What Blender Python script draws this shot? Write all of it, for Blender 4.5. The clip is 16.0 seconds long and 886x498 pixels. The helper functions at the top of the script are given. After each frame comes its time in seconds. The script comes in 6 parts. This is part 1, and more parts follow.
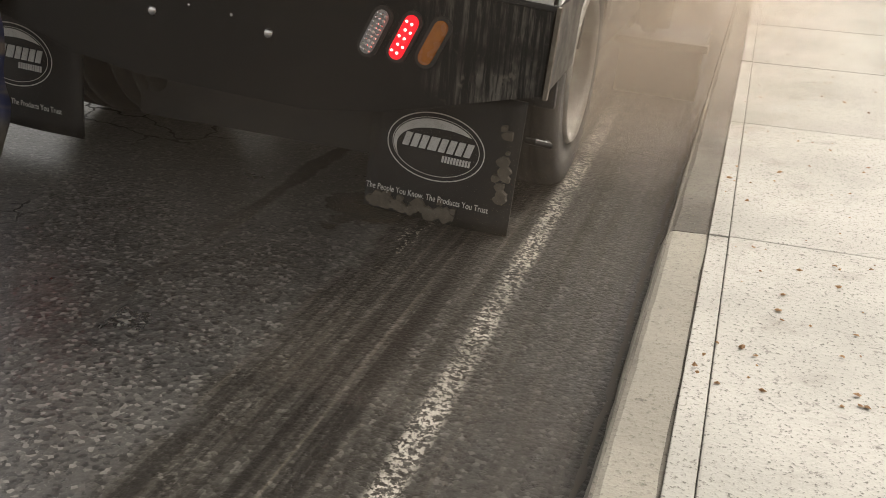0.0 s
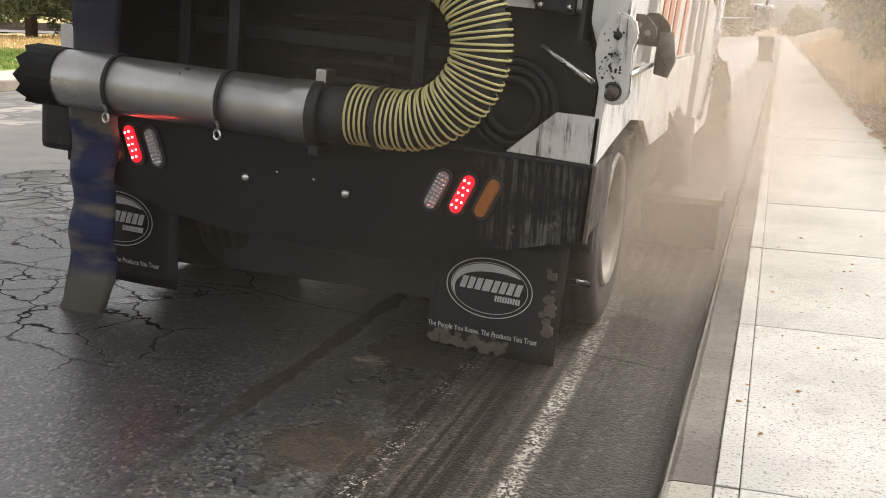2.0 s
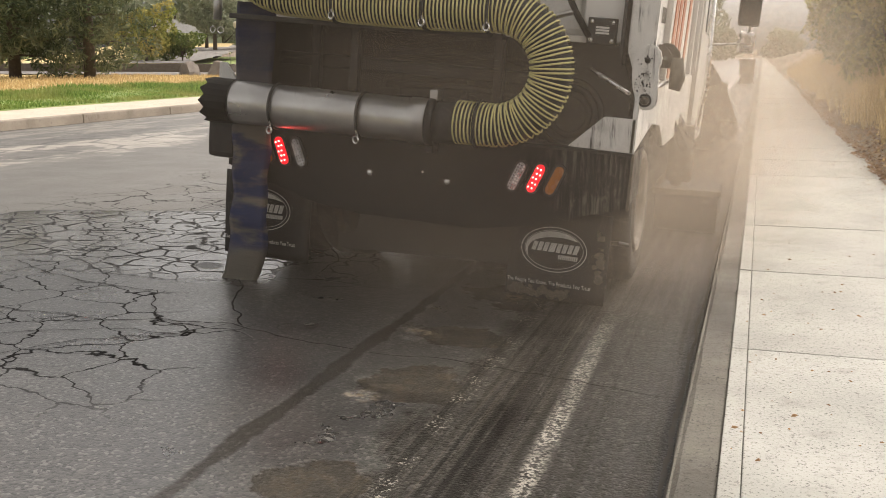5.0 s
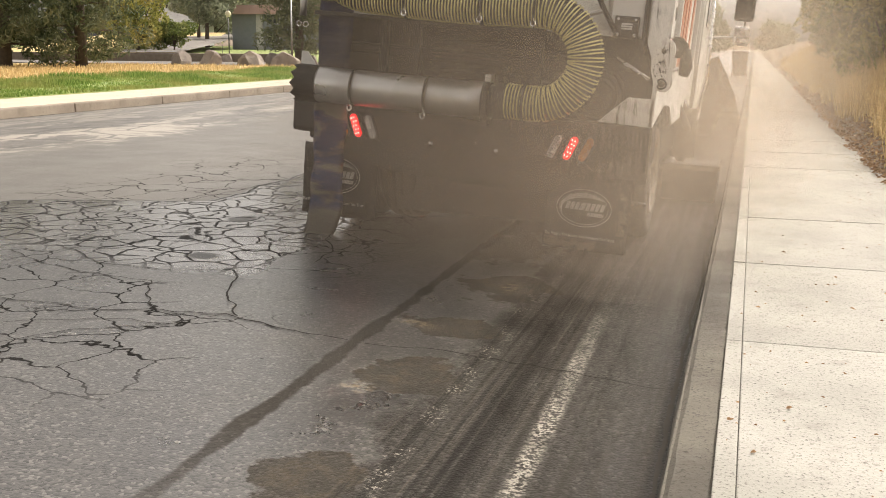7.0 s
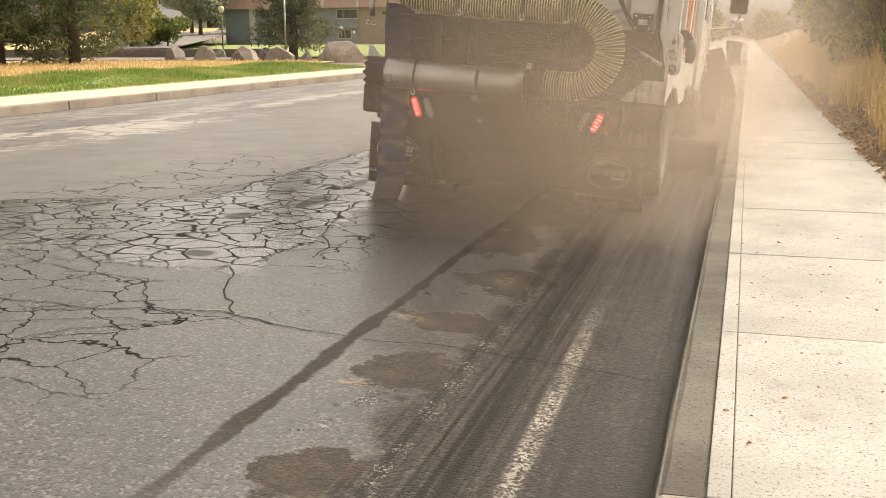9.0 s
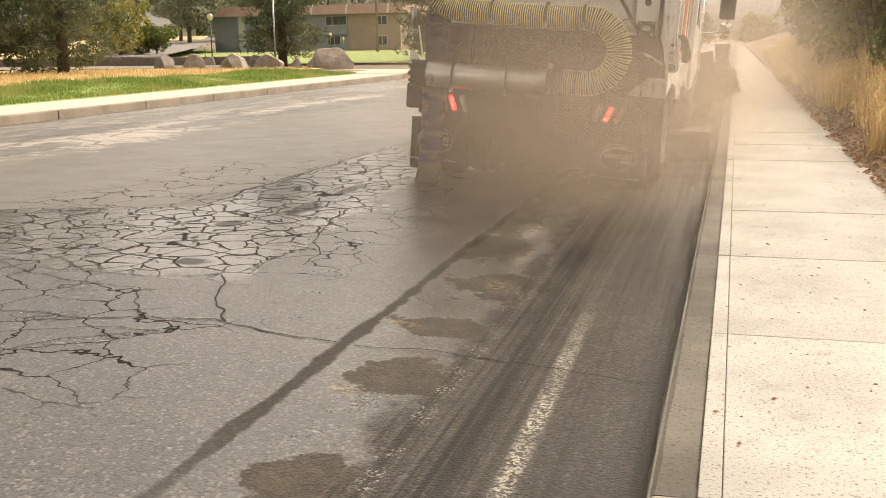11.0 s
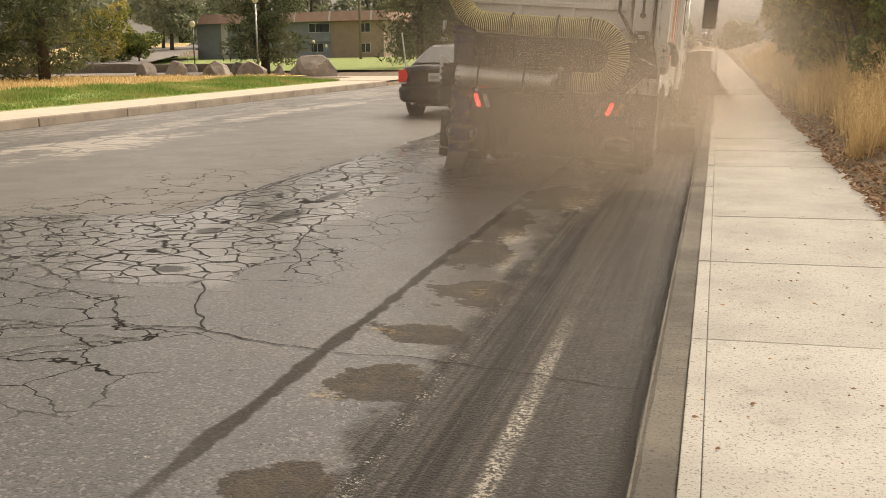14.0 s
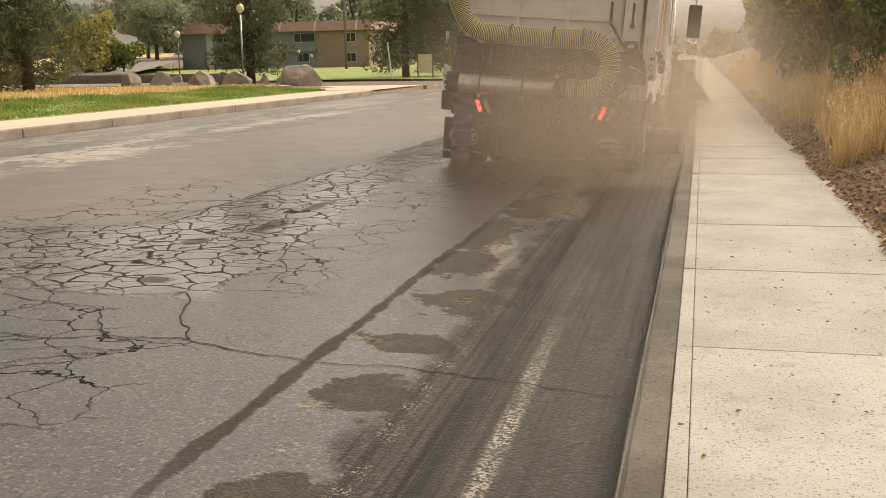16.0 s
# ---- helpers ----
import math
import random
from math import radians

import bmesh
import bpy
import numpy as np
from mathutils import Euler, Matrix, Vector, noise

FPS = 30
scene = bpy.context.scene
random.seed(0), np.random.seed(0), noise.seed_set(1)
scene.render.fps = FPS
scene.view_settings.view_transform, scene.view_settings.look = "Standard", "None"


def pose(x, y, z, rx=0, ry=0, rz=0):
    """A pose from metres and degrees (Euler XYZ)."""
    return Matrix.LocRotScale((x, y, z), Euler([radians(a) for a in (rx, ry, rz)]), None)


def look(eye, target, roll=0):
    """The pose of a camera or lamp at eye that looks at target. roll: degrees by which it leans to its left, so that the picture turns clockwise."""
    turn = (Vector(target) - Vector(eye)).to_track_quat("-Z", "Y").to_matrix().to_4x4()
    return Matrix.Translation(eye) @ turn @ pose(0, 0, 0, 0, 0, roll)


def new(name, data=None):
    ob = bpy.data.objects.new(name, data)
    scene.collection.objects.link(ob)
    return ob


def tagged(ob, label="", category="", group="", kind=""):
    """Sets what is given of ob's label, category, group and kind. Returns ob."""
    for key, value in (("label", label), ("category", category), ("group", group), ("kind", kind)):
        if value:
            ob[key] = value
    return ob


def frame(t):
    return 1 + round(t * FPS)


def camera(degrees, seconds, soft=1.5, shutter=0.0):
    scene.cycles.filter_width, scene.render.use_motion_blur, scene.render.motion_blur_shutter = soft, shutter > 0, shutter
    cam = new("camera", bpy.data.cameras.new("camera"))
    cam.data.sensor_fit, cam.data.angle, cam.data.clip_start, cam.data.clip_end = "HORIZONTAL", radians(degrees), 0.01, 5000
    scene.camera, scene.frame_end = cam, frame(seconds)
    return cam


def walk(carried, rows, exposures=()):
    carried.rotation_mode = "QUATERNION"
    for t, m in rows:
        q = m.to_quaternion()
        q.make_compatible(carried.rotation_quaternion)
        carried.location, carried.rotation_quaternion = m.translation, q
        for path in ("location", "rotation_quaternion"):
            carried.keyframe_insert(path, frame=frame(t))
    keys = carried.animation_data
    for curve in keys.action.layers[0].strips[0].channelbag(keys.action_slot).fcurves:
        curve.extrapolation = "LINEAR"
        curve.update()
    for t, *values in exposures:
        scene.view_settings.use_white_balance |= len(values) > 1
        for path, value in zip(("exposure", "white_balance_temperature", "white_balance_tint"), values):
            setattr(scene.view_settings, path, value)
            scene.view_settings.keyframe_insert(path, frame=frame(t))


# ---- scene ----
cam = camera(47.3, 16.0, soft=0.9)
PATH = [
    (0, (1.025, -0.056, 1.226), (0.511, 1.728, 0.483), 3.1),
    (0.5, (1.026, 0.27, 1.222), (0.46, 2.061, 0.536), 2.5),
    (1, (1.028, 0.463, 1.239), (0.456, 2.279, 0.628), 2.6),
    (1.5, (1.049, 0.512, 1.254), (0.451, 2.346, 0.725), 2.0),
    (2, (1.058, 0.527, 1.264), (0.459, 2.385, 0.831), 1.4),
    (2.5, (1.056, 0.543, 1.265), (0.47, 2.419, 0.898), 0.7),
    (3, (1.052, 0.54, 1.271), (0.475, 2.423, 0.922), 0.5),
    (3.5, (1.047, 0.536, 1.268), (0.471, 2.419, 0.921), 0.6),
    (4, (1.044, 0.545, 1.27), (0.465, 2.425, 0.912), 0.4),
    (4.5, (1.045, 0.554, 1.269), (0.459, 2.431, 0.904), 0.2),
    (5, (1.05, 0.557, 1.266), (0.468, 2.433, 0.89), 0.0),
    (7.5, (1.034, 0.551, 1.267), (0.471, 2.428, 0.869), 0.3),
    (8, (1.036, 0.548, 1.269), (0.474, 2.425, 0.864), 0.1),
    (8.5, (1.039, 0.548, 1.274), (0.479, 2.424, 0.866), -0.2),
    (11, (1.05, 0.531, 1.281), (0.507, 2.414, 0.884), -0.9),
    (11.5, (1.053, 0.533, 1.283), (0.52, 2.422, 0.9), -1.1),
    (12, (1.052, 0.535, 1.281), (0.522, 2.427, 0.905), -1.0),
    (12.5, (1.05, 0.53, 1.286), (0.516, 2.421, 0.915), -0.8),
    (13, (1.057, 0.535, 1.284), (0.523, 2.426, 0.909), -0.9),
    (13.5, (1.06, 0.543, 1.275), (0.535, 2.435, 0.893), -0.9),
    (14, (1.064, 0.541, 1.277), (0.551, 2.435, 0.893), -0.9),
    (14.5, (1.064, 0.546, 1.276), (0.557, 2.443, 0.898), -1.0),
    (15, (1.067, 0.545, 1.276), (0.566, 2.444, 0.898), -1.1),
    (15.5, (1.069, 0.541, 1.28), (0.576, 2.443, 0.905), -0.9),
    (16, (1.068, 0.541, 1.278), (0.58, 2.445, 0.911), -1.1),
]
walk(cam, [(t, look(eye, target, roll)) for t, eye, target, roll in PATH],
     [(0, 0.82, 6900, 11), (0.5, 0.95, 6600, 11), (1.5, 1.15, 6500, 11), (2.2, 1.0, 6500, 11), (3, 0.82, 6800, 12), (5, 0.76, 6900, 12), (8, 1.0, 7400, 13), (11, 1.0, 8000, 14), (12, 0.72, 8100, 14), (13, 0.62, 8100, 14), (16, 0.57, 8100, 14)])

# ---- light, sky and exposure ----
WORLD = bpy.data.worlds.new("hazy_sky")
scene.world = WORLD
WORLD.use_nodes = True
wn = WORLD.node_tree
wn.nodes.clear()
sky = wn.nodes.new("ShaderNodeTexSky")
sky.sky_type = "NISHITA"
sky.sun_disc = False
sky.sun_elevation = radians(47)
sky.sun_rotation = radians(35)
sky.dust_density = 6.0
sky.air_density = 1.0
sky.ozone_density = 1.0
haze = wn.nodes.new("ShaderNodeHueSaturation")
haze.inputs["Saturation"].default_value = 0.06
bg = wn.nodes.new("ShaderNodeBackground")
bg.inputs["Strength"].default_value = 0.15
wo = wn.nodes.new("ShaderNodeOutputWorld")
wn.links.new(sky.outputs[0], haze.inputs["Color"])
wn.links.new(haze.outputs[0], bg.inputs[0])
wn.links.new(bg.outputs[0], wo.inputs[0])
sun_data = bpy.data.lights.new("sun", "SUN")
sun_data.energy = 0.9
sun_data.angle = radians(14)
sun_data.color = (1.0, 0.91, 0.79)
sun = new("sun", sun_data)
sun.matrix_basis = look((5.87, 8.38, 10.97), (0, 0, 0))
scene.view_settings.exposure = 0.0
scene.cycles.transparent_max_bounces = 64


# ---- materials ----
class Mat:
    """Small builder for node materials in metres of object space."""

    def __init__(self, name, rough=0.6, metal=0.0, color=(0.5, 0.5, 0.5), spec=0.5):
        self.m = bpy.data.materials.new(name)
        self.m.use_nodes = True
        self.t = self.m.node_tree
        self.t.nodes.clear()
        self.out = self.t.nodes.new("ShaderNodeOutputMaterial")
        self.b = self.t.nodes.new("ShaderNodeBsdfPrincipled")
        self.t.links.new(self.b.outputs[0], self.out.inputs[0])
        self.b.inputs["Base Color"].default_value = (*color, 1)
        self.b.inputs["Roughness"].default_value = rough
        self.b.inputs["Metallic"].default_value = metal
        self.b.inputs["Specular IOR Level"].default_value = spec
        self.co = self.t.nodes.new("ShaderNodeTexCoord").outputs["Object"]

    def put(self, socket, value):
        if isinstance(value, (int, float)):
            socket.default_value = value
        elif isinstance(value, (tuple, list)):
            socket.default_value = (*value, 1) if len(value) == 3 and socket.type == "RGBA" else value
        else:
            self.t.links.new(value, socket)

    def warp(self, scale=(1, 1, 1), rot=(0, 0, 0), loc=(0, 0, 0), co=None):
        n = self.t.nodes.new("ShaderNodeMapping")
        n.inputs["Scale"].default_value = scale
        n.inputs["Rotation"].default_value = [radians(a) for a in rot]
        n.inputs["Location"].default_value = loc
        self.put(n.inputs[0], co or self.co)
        return n.outputs[0]

    def noise(self, scale, detail=3, rough=0.55, co=None, dist=0.0, color=False):
        n = self.t.nodes.new("ShaderNodeTexNoise")
        n.inputs["Scale"].default_value = scale
        n.inputs["Detail"].default_value = detail
        n.inputs["Roughness"].default_value = rough
        n.inputs["Distortion"].default_value = dist
        self.put(n.inputs["Vector"], co or self.co)
        return n.outputs["Color" if color else "Fac"]

    def voronoi(self, scale, feature="F1", co=None, out="Distance"):
        n = self.t.nodes.new("ShaderNodeTexVoronoi")
        n.feature = feature
        n.inputs["Scale"].default_value = scale
        self.put(n.inputs["Vector"], co or self.co)
        return n.outputs[out]

    def step(self, value, a, b, lo=0.0, hi=1.0):
        n = self.t.nodes.new("ShaderNodeMapRange")
        n.interpolation_type = "SMOOTHSTEP"
        self.put(n.inputs["Value"], value)
        for k, v in (("From Min", a), ("From Max", b), ("To Min", lo), ("To Max", hi)):
            self.put(n.inputs[k], v)
        return n.outputs[0]

    def math(self, op, a, b=0.0):
        n = self.t.nodes.new("ShaderNodeMath")
        n.operation = op
        n.use_clamp = False
        self.put(n.inputs[0], a)
        self.put(n.inputs[1], b)
        return n.outputs[0]

    def mix(self, fac, a, b):
        n = self.t.nodes.new("ShaderNodeMix")
        n.data_type = "RGBA"
        self.put(n.inputs[0], fac)
        self.put(n.inputs[6], a)
        self.put(n.inputs[7], b)
        return n.outputs[2]

    def addv(self, a, b, k):
        n = self.t.nodes.new("ShaderNodeVectorMath")
        n.operation = "MULTIPLY_ADD"
        self.put(n.inputs[0], b)
        n.inputs[1].default_value = (k, k, k)
        self.put(n.inputs[2], a)
        return n.outputs[0]

    def xyz(self, co=None):
        n = self.t.nodes.new("ShaderNodeSeparateXYZ")
        self.put(n.inputs[0], co or self.co)
        return n.outputs

    def random(self):
        return self.t.nodes.new("ShaderNodeObjectInfo").outputs["Random"]

    def island(self):
        return self.t.nodes.new("ShaderNodeNewGeometry").outputs["Random Per Island"]

    def color(self, v):
        self.put(self.b.inputs["Base Color"], v)
        return self

    def rough(self, v):
        self.put(self.b.inputs["Roughness"], v)
        return self

    def bump(self, height, strength=0.5, dist=0.01):
        n = self.t.nodes.new("ShaderNodeBump")
        n.inputs["Strength"].default_value = strength
        n.inputs["Distance"].default_value = dist
        self.put(n.inputs["Height"], height)
        self.put(self.b.inputs["Normal"], n.outputs[0])
        return self


def plain(name, c1, c2, scale=8.0, rough=0.6, metal=0.0, bump=0.0, detail=4, spec=0.5, grain=0.0):
    """Two-tone surface: broad stains and fine grain."""
    m = Mat(name, rough, metal, c1, spec)
    big = m.noise(scale, detail)
    fine = m.noise(scale * 14, 2)
    f = m.math("ADD", m.math("MULTIPLY", m.step(big, 0.3, 0.7), 0.7), m.math("MULTIPLY", fine, 0.3))
    m.color(m.mix(f, c1, c2))
    m.rough(m.step(big, 0.2, 0.8, max(0.02, rough - 0.1), min(1, rough + 0.1)))
    if bump:
        m.bump(fine, bump, 0.004)
    return m.m


def leafy(name, dark, light, warm, trans=0.35):
    m = Mat(name, 0.6, 0, dark, 0.25)
    r = m.island()
    big = m.noise(0.5, 3)
    c = m.mix(m.step(r, 0.1, 0.9), dark, light)
    c = m.mix(m.math("MULTIPLY", m.step(big, 0.42, 0.68), 0.8), c, warm)
    m.color(c)
    tr = m.t.nodes.new("ShaderNodeBsdfTranslucent")
    m.put(tr.inputs[0], c)
    mx = m.t.nodes.new("ShaderNodeMixShader")
    mx.inputs[0].default_value = trans
    m.t.links.new(m.b.outputs[0], mx.inputs[1])
    m.t.links.new(tr.outputs[0], mx.inputs[2])
    m.t.links.new(mx.outputs[0], m.out.inputs[0])
    return m.m


def glow(name, color, strength, base):
    m = Mat(name, 0.25, 0, base)
    m.b.inputs["Emission Color"].default_value = (*color, 1)
    m.b.inputs["Emission Strength"].default_value = strength
    return m.m


def road_material():
    m = Mat("wet_asphalt", 0.55, 0, (0.05, 0.05, 0.05))
    x, y, z = m.xyz()
    mul, add, sub, top = (lambda a, b: m.math("MULTIPLY", a, b)), (lambda a, b: m.math("ADD", a, b)), (lambda a, b: m.math("SUBTRACT", a, b)), (lambda a, b: m.math("MAXIMUM", a, b))

    def wander(scale, amount, detail=4):
        return mul(sub(m.noise(scale, detail, 0.6), 0.5), amount)
    ragged = add(wander(4.2, 2.2), wander(21, 0.5, 3))

    def blob(cx, cy, rx, ry, soft=0.08, rag=1.0):
        """A ragged oval stain, 1 inside."""
        u, v = mul(sub(x, cx), 1 / rx), mul(sub(y, cy), 1 / ry)
        d = add(m.math("SQRT", add(mul(u, u), mul(v, v))), mul(ragged, rag))
        return m.step(d, 1.0 + soft, 1.0 - soft)

    def any_of(spots, **k):
        out = 0.0
        for sp in spots:
            out = top(out, blob(*sp, **k))
        return out
    # stone in bitumen: single chips, pits and broad wear
    agg = m.voronoi(88)
    tone = m.t.nodes.new("ShaderNodeSeparateColor")
    m.put(tone.inputs[0], m.voronoi(88, out="Color"))
    grit = m.noise(240, 2)
    pits = m.step(m.noise(46, 3, 0.7, co=m.warp((1, 0.7, 1))), 0.6, 0.68)
    broad, mid = m.noise(0.4, 4), m.noise(2.3, 5, 0.6)
    base = m.mix(m.step(mid, 0.3, 0.75), (0.043, 0.041, 0.039), (0.072, 0.068, 0.062))
    base = m.mix(m.step(tone.outputs[0], 0.72, 0.96, 0.0, 0.6), base, (0.21, 0.2, 0.18))
    base = m.mix(m.step(tone.outputs[1], 0.62, 0.86, 0.0, 0.85), base, (0.013, 0.012, 0.011))
    base = m.mix(m.step(grit, 0.62, 0.74, 0, 0.4), base, (0.24, 0.225, 0.2))
    base = m.mix(mul(pits, 0.75), base, (0.012, 0.011, 0.01))
    # newer, dust-dry lane: its joint runs beside the broken wheel path and steps over nearer by
    joint = add(m.step(y, 7.25, 6.6, -2.76, -4.1), wander(1.6, 0.3))
    lane = m.step(sub(joint, x), 0.0, 0.05)
    base = m.mix(mul(lane, m.step(broad, 0.25, 0.7, 0.45, 0.85)), base, (0.125, 0.112, 0.096))
    # swept strip along the kerb
    edge = add(-0.5, add(wander(1.3, 0.05), wander(7, 0.035)))
    seam_d = sub(x, edge)
    strip = m.step(seam_d, -0.01, 0.02)
    track_edge = add(-0.03, add(wander(2.4, 0.3), wander(11, 0.12)))
    outer = mul(strip, m.step(sub(x, track_edge), -0.05, 0.05))
    stains = any_of(((-0.12, 3.06, 0.17, 0.21), (-0.12, 4.0, 0.19, 0.2), (-0.17, 4.73, 0.24, 0.15), (-0.1, 5.52, 0.24, 0.3), (-0.3, 6.5, 0.22, 0.4), (-0.36, 7.5, 0.2, 0.6), (-0.2, 9.0, 0.3, 0.7), (-0.35, 10.6, 0.2, 0.5), (-0.15, 12.2, 0.3, 0.8)))
    stains = mul(stains, strip)
    streak = m.noise(1.0, 5, 0.65, co=m.warp((20, 0.35, 1)))
    tracks = m.noise(1.0, 4, 0.62, co=m.warp((34, 0.2, 1)))
    silt = top(stains, mul(outer, m.step(streak, 0.34, 0.6, 0.85, 0.35)))
    base = m.mix(mul(silt, 0.72), base, (0.036, 0.03, 0.022))
    base = m.mix(mul(outer, 0.3), base, (0.02, 0.017, 0.013))
    base = m.mix(mul(stains, m.step(m.noise(13, 4, 0.7), 0.45, 0.7, 0, 0.5)), base, (0.1, 0.078, 0.05))
    wheel = mul(outer, m.step(x, 0.42, 0.3, 0.25, 1))
    base = m.mix(mul(wheel, m.step(tracks, 0.53, 0.42, 0, 0.8)), base, (0.014, 0.012, 0.01))
    base = m.mix(mul(wheel, m.step(tracks, 0.56, 0.68, 0, 0.35)), base, (0.14, 0.118, 0.09))
    tyre_d = m.math("ABSOLUTE", sub(x, add(0.235, wander(1.1, 0.06))))
    tyre = mul(mul(strip, m.step(tyre_d, 0.1, 0.04)), m.step(tracks, 0.62, 0.45))
    base = m.mix(mul(tyre, 0.75), base, (0.013, 0.011, 0.009))
    # dried dust smears on the stains
    tan = any_of(((-0.34, 4.7, 0.08, 0.05), (-0.1, 5.5, 0.05, 0.12), (-0.2, 7.05, 0.09, 0.3), (0.02, 8.9, 0.14, 0.5), (-0.27, 3.83, 0.06, 0.05), (-0.1, 6.4, 0.04, 0.3)), soft=0.5)
    base = m.mix(mul(tan, m.step(m.noise(24, 4, 0.75), 0.45, 0.62, 0.0, 0.6)), base, (0.3, 0.24, 0.165))
    # brown silt lying along the seam
    seam_w = add(0.03, add(wander(3.0, 0.08), wander(14, 0.03)))
    seam = m.step(m.math("ABSOLUTE", sub(seam_d, 0.02)), add(seam_w, 0.012), sub(seam_w, 0.012))
    seam = mul(seam, mul(m.step(y, 9.5, 7.5, 0.3, 1), m.step(y, 2.2, 3.6, 0.3, 1)))
    base = m.mix(mul(seam, 0.8), base, (0.026, 0.021, 0.015))
    # worn paint: the edge line and an older ghost line beside it
    chip, chip2 = m.noise(75, 3, 0.75), m.noise(3.0, 3)
    line_d = m.math("ABSOLUTE", add(sub(x, 0.452), mul(sub(y, 3), 0.012)))
    line = mul(m.step(line_d, 0.047, 0.018), mul(m.step(chip, 0.47, 0.58), m.step(chip2, 0.33, 0.6, 0.35, 0.85)))
    line = mul(line, m.step(y, 5.6, 4.3, 0.1, 1.0))
    ghost_d = m.math("ABSOLUTE", sub(x, add(0.065, wander(0.8, 0.05))))
    ghost = mul(m.step(ghost_d, 0.06, 0.015), mul(m.step(chip, 0.55, 0.64), m.step(m.noise(5.5, 4), 0.46, 0.58)))
    base = m.mix(top(line, mul(ghost, m.step(y, 2.4, 3.0, 0.1, 0.85))), base, (0.46, 0.43, 0.37))
    # broken wheel path: cells of cracked asphalt, small in the middle, larger round it
    jag = m.addv(m.addv(m.co, m.noise(2.2, 3, color=True), 0.2), m.noise(17, 3, color=True), 0.035)
    right = add(add(-1.42, mul(sub(y, 5.6), -0.085)), wander(1.3, 0.8))
    inside = mul(m.step(sub(x, joint), -0.03, 0.03), m.step(sub(right, x), -0.1, 0.05))
    band = mul(inside, m.step(add(y, wander(1.1, 2.0)), 4.9, 5.5))
    near = mul(m.step(x, -4.6, -3.6), mul(m.step(x, -0.75, -1.2), mul(m.step(y, 3.0, 3.7), m.step(y, 12, 9, 0.2, 1))))
    small = m.voronoi(4.6, "DISTANCE_TO_EDGE", co=jag)
    tiny = m.voronoi(10.5, "DISTANCE_TO_EDGE", co=jag)
    large = m.voronoi(2.6, "DISTANCE_TO_EDGE", co=m.addv(m.addv(m.co, m.noise(1.7, 4, color=True), 0.45), m.noise(15, 3, color=True), 0.04))
    width = m.step(m.noise(6, 3), 0.35, 0.7, 0.03, 0.065)
    crack = mul(m.step(small, width, mul(width, 0.4)), band)
    shatter = mul(mul(m.step(tiny, 0.05, 0.02), inside), m.step(m.noise(1.5, 3), 0.6, 0.66))
    crack = top(crack, mul(shatter, 0.8))
    crack = top(crack, mul(mul(m.step(large, 0.018, 0.005), near), m.step(m.noise(0.9, 2), 0.38, 0.5)))
    lip = mul(m.step(m.math("ABSOLUTE", sub(x, joint)), 0.014, 0.004), m.step(m.noise(1.4, 3), 0.42, 0.5))
    crack = top(crack, mul(lip, m.step(y, 14, 10)))
    # paler base paints in part of the wet sheen that gloss leaves short
    base = m.mix(mul(band, 0.5), base, (0.135, 0.132, 0.122))
    base = m.mix(mul(crack, 0.93), base, (0.009, 0.008, 0.007))
    hole = any_of(((-1.88, 5.5, 0.13, 0.09), (-1.97, 7.35, 0.09, 0.3), (-2.2, 6.6, 0.07, 0.12), (-2.0, 8.3, 0.06, 0.3)), soft=0.15)
    base = m.mix(mul(hole, 0.85), base, (0.016, 0.015, 0.013))
    # old patches and broken surfacing in the far lane
    far_p = mul(mul(m.step(x, -6.0, -6.5), m.step(x, -9.6, -9.0)), m.step(m.noise(0.55, 4, co=m.warp((1.6, 0.55, 1))), 0.5, 0.53))
    base = m.mix(mul(far_p, 0.75), base, (0.05, 0.046, 0.042))
    edge_p = mul(m.step(x, -5.9, -6.6), m.step(m.noise(0.8, 5, 0.65, co=m.warp((1.4, 0.4, 1), loc=(3, 7, 0))), 0.5, 0.54))
    base = m.mix(mul(edge_p, 0.7), base, (0.26, 0.232, 0.195))
    worn = any_of(((-7.4, 12.0, 1.2, 3.6), (-8.6, 6.5, 1.3, 3.6), (-7.0, 19.5, 0.5, 3.0)), soft=0.2)
    base = m.mix(mul(worn, m.step(m.noise(3.2, 5, 0.7), 0.36, 0.5, 0.15, 0.9)), base, (0.34, 0.305, 0.26))
    sunk = any_of(((-8.1, 13.2, 0.55, 2.2), (-6.9, 14.8, 0.35, 1.5), (-7.0, 10.6, 0.4, 0.9), (-6.5, 19.0, 0.5, 2.6)), soft=0.06)
    base = m.mix(mul(sunk, 0.8), base, (0.06, 0.054, 0.048))
    far_c = mul(m.step(m.voronoi(1.3, "DISTANCE_TO_EDGE", co=jag), 0.05, 0.02), mul(m.step(x, -6.0, -6.4), top(worn, edge_p)))
    base = m.mix(mul(far_c, 0.8), base, (0.03, 0.027, 0.023))
    m.color(base)
    # water film: glossy in the broken path and on the bare asphalt, dull where silt or dust lies
    pool = blob(-1.85, 5.8, 0.13, 0.17, 0.2, 0.6)
    film = mul(band, m.step(m.noise(1.5, 3, co=m.warp((1.4, 0.6, 1))), 0.4, 0.56))
    r = m.step(mid, 0.3, 0.7, 0.27, 0.35)
    r = sub(r, add(mul(band, 0.05), mul(film, 0.09)))
    r = add(r, mul(lane, 0.14))
    r = add(r, add(mul(silt, 0.22), mul(tan, 0.3)))
    r = add(r, mul(top(crack, seam), 0.35))
    m.rough(r)
    h = add(add(mul(agg, -0.5), mul(grit, 0.35)), mul(pits, -0.5))
